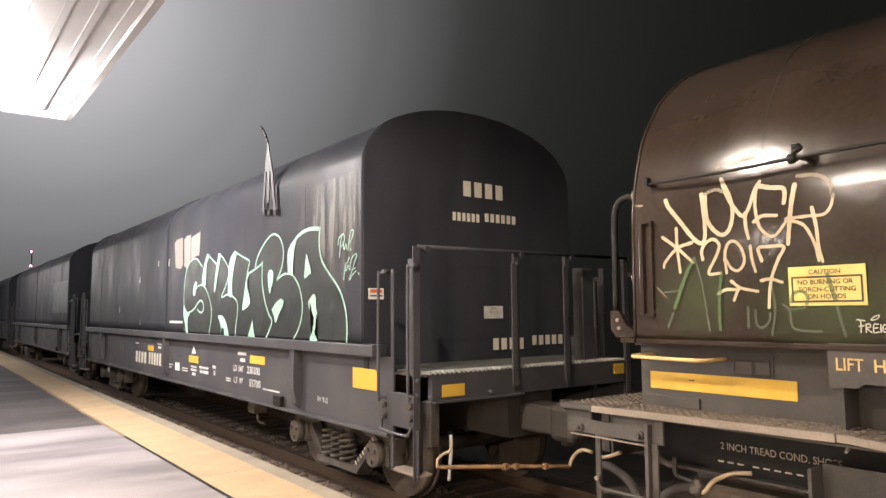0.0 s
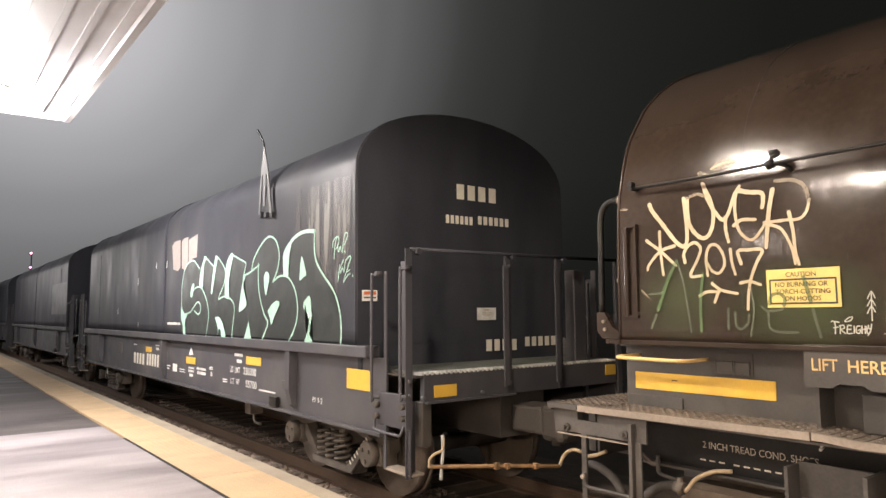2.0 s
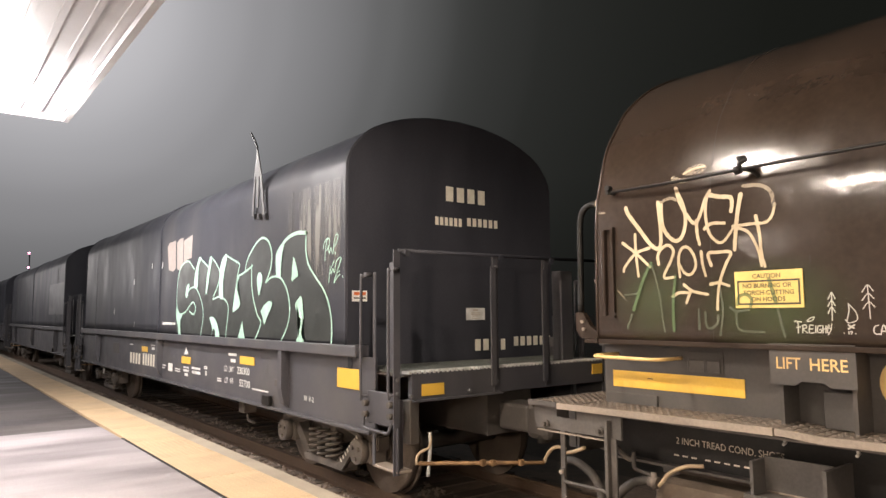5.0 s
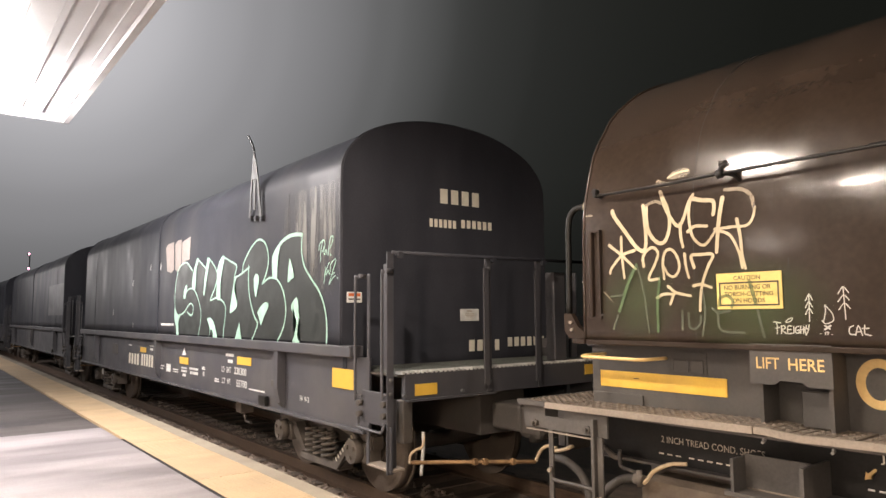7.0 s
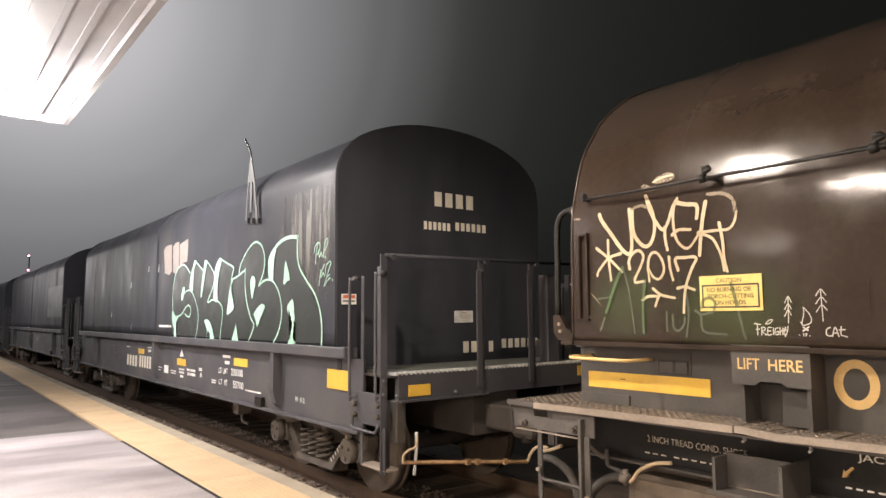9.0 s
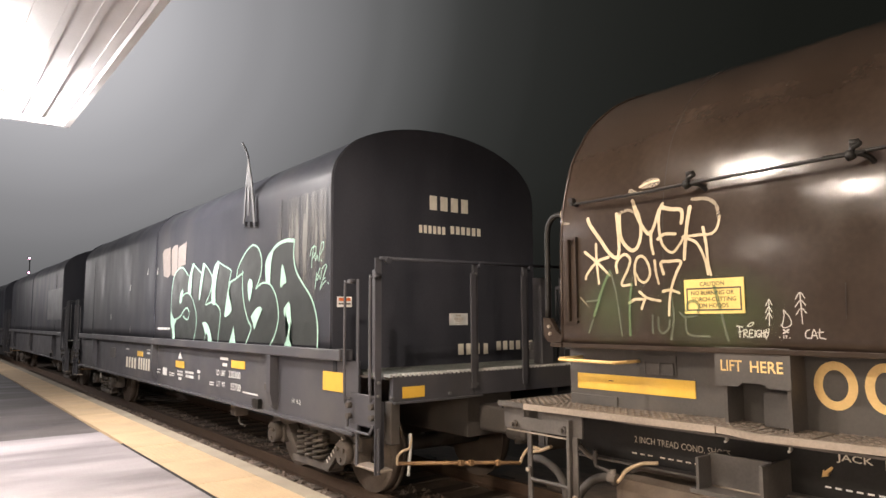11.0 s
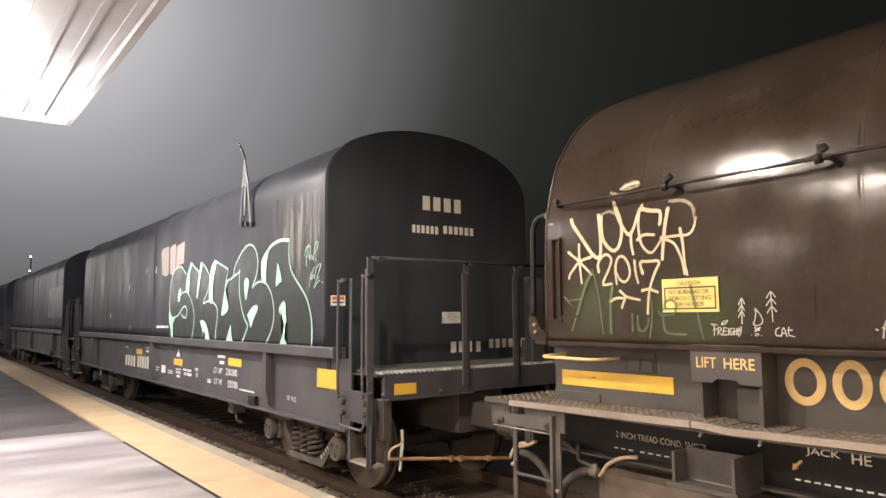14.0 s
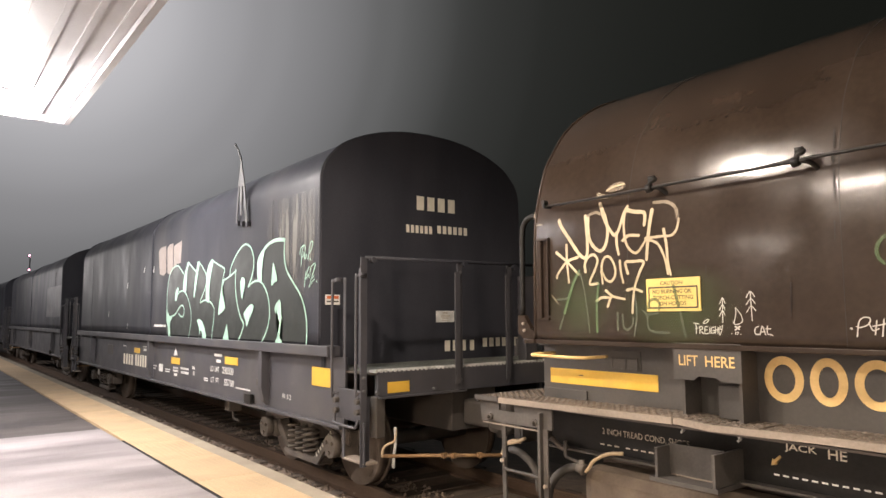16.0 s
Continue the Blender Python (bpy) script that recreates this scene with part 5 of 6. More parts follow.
    part("spray_stroke", stroke(bmesh.new(), [(-5.926, 2.106), (-6.027, 1.976), (-5.948, 2.017)], 0.013, skin, 1.0), M_MINT, car, "small mint green sprayed tag")
    part("spray_stroke", stroke(bmesh.new(), [(-5.981, 1.974), (-5.948, 2.029), (-5.914, 1.982), (-5.882, 2.092), (-5.783, 2.13), (-5.859, 1.99), (-5.804, 1.998)], 0.012, skin, 1.0), M_MINT, car, "small mint green sprayed tag")
    part("spray_stroke", stroke(bmesh.new(), [(-5.772, 2.118), (-5.924, 1.887), (-5.858, 1.934), (-5.793, 1.964)], 0.012, skin, 1.0), M_MINT, car, "small mint green sprayed tag")
    part("spray_stroke", stroke(bmesh.new(), [(-5.749, 1.945), (-5.739, 1.929)], 0.012, skin, 1.0), M_MINT, car, "small mint green sprayed tag")
    bm = bmesh.new()
    patch(bm, [(-11.814, 2.734), (-11.693, 2.79), (-11.357, 2.798), (-11.316, 2.343), (-11.461, 2.286), (-11.712, 2.328)], side(3.383), smooth=False)
    patch(bm, [(-11.294, 2.755), (-11.152, 2.806), (-10.951, 2.806), (-10.94, 2.339), (-11.078, 2.284), (-11.255, 2.321)], side(3.383), smooth=False)
    patch(bm, [(-10.919, 2.758), (-10.489, 2.814), (-10.514, 2.452), (-10.755, 2.442), (-10.827, 2.314), (-10.912, 2.337)], side(3.383), smooth=False)
    part("company_mark", bm, M_PINK, car, "faded pinkish-white plain company mark")
    # small lamp glints on the hood side, painted as white strokes
    for u, v, w in ((-14.0, 2.18, 0.05), (-12.75, 2.42, 0.04), (-12.1, 2.40, 0.06), (-15.6, 1.62, 0.05), (-13.9, 1.36, 0.03)):
        part("scuff", stroke(bmesh.new(), [(u, v), (u + 0.02, v + 0.09)], w, side(3.383), 0.4), M_WHITE, car, "white stroke painted for a lamp glint on the hood")
    part("paint_line", lines([(-11.97, -11.259, 1.409, 1.447)], side(3.383)), M_WHITE, car)


def sill_stencils(car):
    """White stencils, yellow reflectors and plates on the blue-grey sill."""
    bar_row(car, 4, -14.379, -13.539, 0.641, 0.848, side(3.445), 0.35, M_CREAM, "plain pale stencilled reporting mark")
    bar_row(car, 6, -13.433, -12.406, 0.649, 0.865, side(3.445), 0.35, M_CREAM, "plain pale stencilled car number")
    part("stencil", lettering("LD", -9.167, -9.047, 0.791, 0.867, side(3.445)), M_WHITE, car, "white stencil LD")
    part("stencil", lettering("LMT", -8.988, -8.808, 0.791, 0.867, side(3.445)), M_WHITE, car, "white stencil LMT")
    part("stencil", lettering("230300", -8.686, -8.265, 0.785, 0.879, side(3.445)), M_WHITE, car, "white stencil 230300")
    part("stencil", lettering("LT", -9.138, -9.010, 0.635, 0.71, side(3.445)), M_WHITE, car, "white stencil LT")
    part("stencil", lettering("WT", -8.947, -8.819, 0.635, 0.71, side(3.445)), M_WHITE, car, "white stencil WT")
    part("stencil", lettering("55700", -8.601, -8.241, 0.625, 0.718, side(3.445)), M_WHITE, car, "white stencil 55700")
    tagged(part("small_print", lines([(-9.016, -8.719, 1.01, 1.048), (-8.931, -8.754, 0.925, 0.969), (-9.439, -9.267, 0.666, 0.681), (-9.437, -9.265, 0.635, 0.651), (-8.166, -7.667, 0.619, 0.639), (-12.219, -11.928, 0.706, 0.725), (-12.181, -11.987, 0.66, 0.679), (-11.431, -11.141, 0.686, 0.704), (-11.428, -11.138, 0.65, 0.668), (-10.975, -10.703, 0.731, 0.757), (-10.971, -10.7, 0.679, 0.713), (-10.911, -10.749, 0.613, 0.656), (-10.571, -10.166, 0.738, 0.771), (-10.54, -10.162, 0.672, 0.714), (-9.997, -9.856, 0.796, 0.812), (-9.996, -9.854, 0.772, 0.788), (-9.945, -9.874, 0.678, 0.743), (-14.429, -14.171, 0.99, 1.012), (-12.877, -12.629, 1.019, 1.039), (-12.836, -12.658, 0.95, 0.99)], side(3.445)), M_WHITE, car), kind="stuff")
    part("plate", lines([(-11.804, -11.558, 0.637, 0.766)], side(3.445)), M_WHITE, car, "small white consolidated stencil plate")
    part("triangle", patch(bmesh.new(), [(-10.963, 0.941), (-10.745, 0.951), (-10.863, 1.068)], side(3.445), smooth=False), M_WHITE, car, "small white triangle")
    part("reflector", boxes((-13.513, -13.131, 3.440, 3.449, 0.894, 0.988)), M_YELLOW, car, "small yellow reflector")
    part("reflector", boxes((-11.072, -10.636, 3.440, 3.449, 0.805, 0.91)), M_YELLOW, car, "small yellow reflector")
    part("reflector", boxes((-8.583, -8.113, 3.440, 3.449, 0.922, 1.022)), M_YELLOW, car, "small yellow reflector")
    bm = plate(bmesh.new(), [(-5.95, 0.83), (-5.50, 0.83), (-5.50, 1.0), (-5.545, 1.025), (-5.95, 1.025)], 3.438, 3.449)
    part("reflector", bm, M_YELLOW, car, "yellow reflector with a cut corner")
    part("plate", boxes((-7.469, -7.245, 3.435, 3.449, 0.716, 0.794), bevel=0.004), M_PLATE, car, "small pale metal plate")
    part("plate", boxes((-15.802, -15.354, 3.435, 3.449, 0.781, 0.994)), M_PLATE, car, "grey metal plate")
    part("stencil", lettering("FW", -6.702, -6.626, 0.617, 0.676, side(3.445)), M_WHITE, car, "white stencil FW")
    part("stencil", lettering("9-2", -6.588, -6.475, 0.617, 0.676, side(3.445)), M_WHITE, car, "white stencil 9-2")


def end_stencils(car):
    """Plain marks and labels on the blue hood's end, reflectors on the end beam."""
    bar_row(car, 4, 4.623, 5.245, 2.808, 2.975, end_face(-5.648), 0.32, M_CREAM, "plain cream stencilled mark")
    bar_row(car, 6, 4.472, 4.868, 2.532, 2.623, end_face(-5.648), 0.32, M_CREAM, "plain cream stencilled mark")
    bar_row(car, 6, 4.925, 5.415, 2.548, 2.642, end_face(-5.648), 0.32, M_CREAM, "plain cream stencilled mark")
    bar_row(car, 3, 5.024, 5.389, 1.141, 1.269, end_face(-5.648), 0.32, M_CREAM, "plain cream stencilled mark")
    bar_row(car, 1, 5.416, 5.531, 1.138, 1.264, end_face(-5.648), 0.4, M_CREAM, "plain cream stencilled mark")
    bar_row(car, 6, 5.622, 6.27, 1.175, 1.284, end_face(-5.648), 0.32, M_CREAM, "plain cream stencilled mark")
    tag = part("label", boxes((-5.651999999999999, -5.646999999999999, 4.899, 5.173, 1.486, 1.621)), M_WHITE, car, "white paper label with small print")
    part("label_print", lines([(4.995, 5.069, 1.586, 1.607), (4.968, 5.104, 1.56, 1.571), (4.968, 5.104, 1.543, 1.554), (4.987, 5.085, 1.526, 1.535), (4.981, 5.091, 1.502, 1.509)], end_face(-5.645)), M_DIM, tag)
    tag = part("label", boxes((-5.651999999999999, -5.646999999999999, 3.433, 3.606, 1.687, 1.795)), M_WHITE, car, "white label with orange heading")
    part("label_print", lines([(3.450, 3.589, 1.750, 1.782)], end_face(-5.645)), M_ORANGE, tag)
    part("label_print", lines([(3.450, 3.589, 1.714, 1.728)], end_face(-5.645)), M_INK, tag)
    part("reflector", boxes((-4.801, -4.794, 3.665, 3.919, 0.82, 0.925)), M_YELLOW, car, "yellow reflector on the end beam")
    part("reflector", boxes((-4.801, -4.794, 6.00, 6.17, 0.88, 0.99)), M_YELLOW, car, "yellow reflector on the end beam")


def hood_guide(car):
    """Tall tapered bracket bolted to the hood's shoulder."""
    bm = plate(bmesh.new(), [(-7.894, 3.685), (-7.743, 3.304), (-7.625, 2.789), (-7.691, 2.791), (-7.793, 3.277), (-7.819, 3.295), (-7.828, 2.898), (-7.88, 2.905), (-7.904, 3.31), (-7.93, 3.3), (-7.979, 2.805), (-8.032, 2.818), (-7.966, 3.342)], 3.34, 3.352)
    guide = part("hood_guide", bm, M_PALE, car, "pale tapered steel guide bracket on the hood")
    bm = tube(bmesh.new(), [(-7.893, 3.346, 3.67), (-7.985, 3.346, 3.79), (-8.114, 3.346, 3.913)], 0.014, 6)
    part("hook", bm, M_PALE, guide)
    part("foot", plate(bmesh.new(), [(-8.033, 2.84), (-7.963, 2.838), (-7.96, 2.774), (-8.03, 2.776)], 3.345, 3.39), M_BLUE, guide)
    part("foot", plate(bmesh.new(), [(-7.876, 2.82), (-7.808, 2.819), (-7.806, 2.756), (-7.874, 2.757)], 3.345, 3.39), M_BLUE, guide)
    part("foot", plate(bmesh.new(), [(-7.691, 2.797), (-7.626, 2.796), (-7.623, 2.735), (-7.689, 2.735)], 3.345, 3.39), M_BLUE, guide)
    # pale upright streaks near the hood's end, fading outwards
    part("chalky_run_off", patch(bmesh.new(), [(-7.40, 1.75), (-5.70, 1.75), (-5.70, 2.96), (-7.40, 2.96)], side(3.3845), smooth=False), M_STREAK, car, "pale upright streaks on the hood")


def brown_graffiti(car):
    """Cream and green spray tags on the brown hood, its sign and marker scrawls."""
    bm = bmesh.new()
    stroke(bm, [(-2.396, 2.214), (-2.374, 2.17), (-2.298, 2.076), (-2.214, 1.971), (-2.161, 1.937), (-2.139, 1.971), (-2.141, 2.062), (-2.161, 2.219)], 0.027, skin_b, 0.8)
    part("spray_tag", bm, M_TAG, car, "cream sprayed sign N on the hood")
    bm = bmesh.new()
    stroke(bm, [(-2.139, 2.213), (-2.128, 2.083), (-2.093, 2.015), (-2.04, 1.974), (-1.996, 1.995), (-1.972, 2.074), (-1.984, 2.171), (-2.02, 2.247), (-2.045, 2.29)], 0.025, skin_b, 0.8)
    part("spray_tag", bm, M_TAG, car, "cream sprayed sign O on the hood")
    bm = bmesh.new()
    stroke(bm, [(-2.038, 2.283), (-2.008, 2.197), (-1.956, 2.107), (-1.91, 2.064), (-1.876, 2.113), (-1.847, 2.196), (-1.819, 2.241)], 0.023, skin_b, 0.8)
    part("spray_tag", bm, M_TAG, car, "cream sprayed sign Y on the hood")
    bm = bmesh.new()
    stroke(bm, [(-1.901, 2.078), (-1.898, 2.004), (-1.884, 1.941)], 0.021, skin_b, 0.8)
    part("spray_tag", bm, M_TAG, car, "cream sprayed sign Y on the hood")
    bm = bmesh.new()
    stroke(bm, [(-1.822, 2.217), (-1.761, 2.198), (-1.695, 2.185), (-1.686, 2.142), (-1.692, 2.107)], 0.026, skin_b, 0.8)
    part("spray_tag", bm, M_TAG, car, "cream sprayed sign E on the hood")
    bm = bmesh.new()
    stroke(bm, [(-1.835, 2.219), (-1.845, 2.121), (-1.827, 2.009), (-1.786, 1.953), (-1.744, 1.941), (-1.702, 1.984), (-1.668, 2.033)], 0.018, skin_b, 0.8)
    part("spray_tag", bm, M_TAG, car, "cream sprayed sign E on the hood")
    bm = bmesh.new()
    stroke(bm, [(-1.851, 2.026), (-1.807, 2.052), (-1.732, 2.046)], 0.021, skin_b, 0.8)
    part("spray_tag", bm, M_TAG, car, "cream sprayed sign E on the hood")
    bm = bmesh.new()
    stroke(bm, [(-1.635, 2.194), (-1.654, 2.096), (-1.667, 1.986), (-1.676, 1.893)], 0.025, skin_b, 0.8)
    part("spray_tag", bm, M_TAG, car, "cream sprayed sign R on the hood")
    bm = bmesh.new()
    stroke(bm, [(-1.683, 2.023), (-1.576, 2.025), (-1.5, 2.025), (-1.465, 2.06), (-1.45, 2.117)], 0.017, skin_b, 0.8)
    part("spray_tag", bm, M_TAG, car, "cream sprayed sign R on the hood")
    bm = bmesh.new()
    stroke(bm, [(-1.66, 2.014), (-1.592, 1.978), (-1.546, 1.883), (-1.53, 1.797)], 0.017, skin_b, 0.8)
    part("spray_tag", bm, M_TAG, car, "cream sprayed sign R on the hood")
    bm = bmesh.new()
    stroke(bm, [(-1.553, 2.065), (-1.535, 1.966), (-1.528, 1.864), (-1.512, 1.793)], 0.019, skin_b, 0.8)
    part("spray_tag", bm, M_TAG, car, "cream sprayed sign R on the hood")
    bm = bmesh.new()
    stroke(bm, [(-2.323, 2.038), (-2.318, 1.921), (-2.302, 1.78)], 0.020, skin_b, 0.8)
    part("spray_tag", bm, M_TAG, car, "cream sprayed sign star on the hood")
    bm = bmesh.new()
    stroke(bm, [(-2.416, 1.993), (-2.318, 1.921), (-2.217, 1.831)], 0.020, skin_b, 0.8)
    part("spray_tag", bm, M_TAG, car, "cream sprayed sign star on the hood")
    bm = bmesh.new()
    stroke(bm, [(-2.222, 1.946), (-2.318, 1.921), (-2.399, 1.846), (-2.411, 1.813)], 0.020, skin_b, 0.8)
    part("spray_tag", bm, M_TAG, car, "cream sprayed sign star on the hood")
    bm = bmesh.new()
    stroke(bm, [(-2.156, 1.844), (-2.162, 1.892), (-2.136, 1.935), (-2.088, 1.953), (-2.054, 1.916), (-2.076, 1.854), (-2.123, 1.765), (-2.052, 1.762)], 0.020, skin_b, 0.8)
    part("spray_tag", bm, M_TAG, car, "cream sprayed sign 2 on the hood")
    bm = bmesh.new()
    stroke(bm, [(-2.023, 1.829), (-2.018, 1.888), (-1.994, 1.929), (-1.955, 1.926), (-1.921, 1.877), (-1.913, 1.816), (-1.946, 1.772), (-1.988, 1.786), (-2.02, 1.835), (-2.015, 1.76)], 0.018, skin_b, 0.8)
    part("spray_tag", bm, M_TAG, car, "cream sprayed sign 0 on the hood")
    bm = bmesh.new()
    stroke(bm, [(-1.876, 1.898), (-1.869, 1.825), (-1.852, 1.761)], 0.018, skin_b, 0.8)
    part("spray_tag", bm, M_TAG, car, "cream sprayed sign 1 on the hood")
    bm = bmesh.new()
    stroke(bm, [(-1.817, 1.816), (-1.833, 1.883), (-1.776, 1.887), (-1.699, 1.881), (-1.731, 1.816), (-1.766, 1.73), (-1.782, 1.648), (-1.788, 1.572)], 0.019, skin_b, 0.8)
    part("spray_tag", bm, M_TAG, car, "cream sprayed sign 7 on the hood")
    bm = bmesh.new()
    stroke(bm, [(-1.824, 1.712), (-1.773, 1.718), (-1.715, 1.699)], 0.018, skin_b, 0.8)
    part("spray_tag", bm, M_TAG, car, "cream sprayed sign 7 on the hood")
    bm = bmesh.new()
    stroke(bm, [(-1.99, 1.715), (-1.937, 1.677), (-1.845, 1.656)], 0.018, skin_b, 0.8)
    part("spray_tag", bm, M_TAG, car, "cream sprayed sign arrow on the hood")
    bm = bmesh.new()
    stroke(bm, [(-2.066, 1.65), (-2.022, 1.67), (-1.95, 1.668)], 0.019, skin_b, 0.8)
    part("spray_tag", bm, M_TAG, car, "cream sprayed sign arrow on the hood")
    bm = bmesh.new()
    stroke(bm, [(-1.957, 1.662), (-1.978, 1.611)], 0.018, skin_b, 0.8)
    part("spray_tag", bm, M_TAG, car, "cream sprayed sign arrow on the hood")
    part("spray_stroke", stroke(bmesh.new(), [(-1.45, 2.108), (-1.468, 2.185), (-1.527, 2.227), (-1.618, 2.236)], 0.020, skin_g, 1.0), M_FAINT, car, "thin cream overspray")
    part("spray_stroke", stroke(bmesh.new(), [(-2.133, 2.218), (-2.07, 2.232), (-2.029, 2.216)], 0.019, skin_g, 1.0), M_FAINT, car, "thin cream overspray")
    part("spray_stroke", stroke(bmesh.new(), [(-2.062, 2.353), (-2.008, 2.33), (-1.974, 2.328)], 0.028, skin_g, 1.0), M_FAINT, car, "thin cream overspray")
    part("spray_patch", patch(bmesh.new(), [(-1.995, 2.375), (-1.965, 2.400), (-1.91, 2.414), (-1.862, 2.404), (-1.845, 2.378), (-1.875, 2.358), (-1.94, 2.354), (-1.98, 2.358)], skin_g), M_FAINT, car, "thin cream sprayed oval")
    part("spray_stroke", stroke(bmesh.new(), [(-1.99, 2.368), (-1.93, 2.388), (-1.86, 2.392)], 0.012, lambda u, v: skin_g(u, v) - Vector((0, 0.003, 0))), M_TAG, car, "cream sprayed stroke across the oval")
    bm = bmesh.new()
    stroke(bm, [(-2.205, 1.853), (-2.265, 1.753), (-2.338, 1.575)], 0.023, skin_g, 1.0)
    part("spray_tag", bm, M_GREEN, car, "thin green sprayed stroke")
    bm = bmesh.new()
    stroke(bm, [(-2.041, 1.767), (-2.06, 1.619), (-2.06, 1.455)], 0.019, skin_g, 1.0)
    part("spray_tag", bm, M_GREEN, car, "thin green sprayed stroke")
    bm = bmesh.new()
    stroke(bm, [(-1.668, 1.597), (-1.658, 1.637), (-1.618, 1.65), (-1.589, 1.624), (-1.594, 1.587)], 0.017, skin_g, 1.0)
    part("spray_tag", bm, M_GREEN, car, "thin green sprayed stroke")
    bm = bmesh.new()
    stroke(bm, [(-1.491, 1.728), (-1.461, 1.607)], 0.019, skin_g, 1.0)
    part("spray_tag", bm, M_GREEN, car, "thin green sprayed stroke")
    bm = bmesh.new()
    stroke(bm, [(-2.202, 1.84), (-2.161, 1.684), (-2.128, 1.448)], 0.013, skin_b, 1.0)
    part("spray_tag", bm, M_GREY, car, "faded grey-green sprayed stroke")
    bm = bmesh.new()
    stroke(bm, [(-2.358, 1.542), (-2.391, 1.466)], 0.017, skin_b, 1.0)
    part("spray_tag", bm, M_GREY, car, "faded grey-green sprayed stroke")
    bm = bmesh.new()
    stroke(bm, [(-1.901, 1.571), (-1.902, 1.466)], 0.015, skin_b, 1.0)
    part("spray_tag", bm, M_GREY, car, "faded grey-green sprayed stroke")
    bm = bmesh.new()
    stroke(bm, [(-1.861, 1.555), (-1.858, 1.487), (-1.829, 1.467), (-1.791, 1.497), (-1.784, 1.54)], 0.015, skin_b, 1.0)
    part("spray_tag", bm, M_GREY, car, "faded grey-green sprayed stroke")
    bm = bmesh.new()
    stroke(bm, [(-1.771, 1.686), (-1.756, 1.569), (-1.777, 1.433)], 0.014, skin_b, 1.0)
    part("spray_tag", bm, M_GREY, car, "faded grey-green sprayed stroke")
    bm = bmesh.new()
    stroke(bm, [(-1.712, 1.583), (-1.678, 1.56), (-1.609, 1.568)], 0.014, skin_b, 1.0)
    part("spray_tag", bm, M_GREY, car, "faded grey-green sprayed stroke")
    bm = bmesh.new()
    stroke(bm, [(-1.679, 1.554), (-1.676, 1.483), (-1.641, 1.456), (-1.534, 1.452)], 0.014, skin_b, 1.0)
    part("spray_tag", bm, M_GREY, car, "faded grey-green sprayed stroke")
    bm = bmesh.new()
    stroke(bm, [(-1.461, 1.607), (-1.441, 1.499), (-1.425, 1.433)], 0.016, skin_b, 1.0)
    part("spray_tag", bm, M_GREY, car, "faded grey-green sprayed stroke")
    bm = bmesh.new()
    stroke(bm, [(-2.407, 1.665), (-2.342, 1.67), (-2.305, 1.676)], 0.013, skin_b, 1.0)
    part("spray_tag", bm, M_GREY, car, "faded grey-green sprayed stroke")
    x0, x1, z0, z1 = -1.680, -1.322, 1.578, 1.772
    sign = part("caution_sign", boxes((x0, x1, 3.500, 3.506, z0, z1)), M_SIGN, car, "yellow caution sign with black print")
    a, b, c, d = x0 + 0.014, x1 - 0.014, z0 + 0.016, z0 + 0.145
    t = 0.009
    part("border", lines([(a, b, c, c + t), (a, b, d - t, d), (a, a + t, c + t, d - t), (b - t, b, c + t, d - t)], side(3.498)), M_INK, sign)
    part("lettering", lettering("CAUTION", x0 + 0.10, x1 - 0.11, z1 - 0.040, z1 - 0.016, side(3.498)), M_INK, sign, "black lettering CAUTION")
    part("lettering", lettering("NO BURNING OR", x0 + 0.045, x1 - 0.055, z0 + 0.104, z0 + 0.128, side(3.498)), M_INK, sign, "black lettering NO BURNING OR")
    part("lettering", lettering("TORCH-CUTTING", x0 + 0.045, x1 - 0.045, z0 + 0.068, z0 + 0.092, side(3.498)), M_INK, sign, "black lettering TORCH-CUTTING")
    part("lettering", lettering("ON HOODS", x0 + 0.09, x1 - 0.09, z0 + 0.033, z0 + 0.057, side(3.498)), M_INK, sign, "black lettering ON HOODS")
    bm = bmesh.new()
    stroke(bm, [(-1.195, 1.513), (-1.192, 1.649)], 0.005, skin_b, 1.0)
    part("marker_stroke", bm, M_CHALK, car, "white paint-marker stroke")
    bm = bmesh.new()
    stroke(bm, [(-1.21, 1.615), (-1.192, 1.646), (-1.177, 1.618)], 0.005, skin_b, 1.0)
    part("marker_stroke", bm, M_CHALK, car, "white paint-marker stroke")
    bm = bmesh.new()
    stroke(bm, [(-1.212, 1.581), (-1.194, 1.609), (-1.179, 1.584)], 0.005, skin_b, 1.0)
    part("marker_stroke", bm, M_CHALK, car, "white paint-marker stroke")
    bm = bmesh.new()
    stroke(bm, [(-1.213, 1.547), (-1.195, 1.578), (-1.18, 1.553)], 0.005, skin_b, 1.0)
    part("marker_stroke", bm, M_CHALK, car, "white paint-marker stroke")
    bm = bmesh.new()
    stroke(bm, [(-1.028, 1.523), (-1.033, 1.678)], 0.005, skin_b, 1.0)
    part("marker_stroke", bm, M_CHALK, car, "white paint-marker stroke")
    bm = bmesh.new()
    stroke(bm, [(-1.057, 1.646), (-1.033, 1.678), (-1.01, 1.65)], 0.005, skin_b, 1.0)
    part("marker_stroke", bm, M_CHALK, car, "white paint-marker stroke")
    bm = bmesh.new()
    stroke(bm, [(-1.059, 1.607), (-1.032, 1.639), (-1.009, 1.615)], 0.005, skin_b, 1.0)
    part("marker_stroke", bm, M_CHALK, car, "white paint-marker stroke")
    bm = bmesh.new()
    stroke(bm, [(-1.057, 1.568), (-1.031, 1.6), (-1.007, 1.576)], 0.005, skin_b, 1.0)
    part("marker_stroke", bm, M_CHALK, car, "white paint-marker stroke")
    bm = bmesh.new()
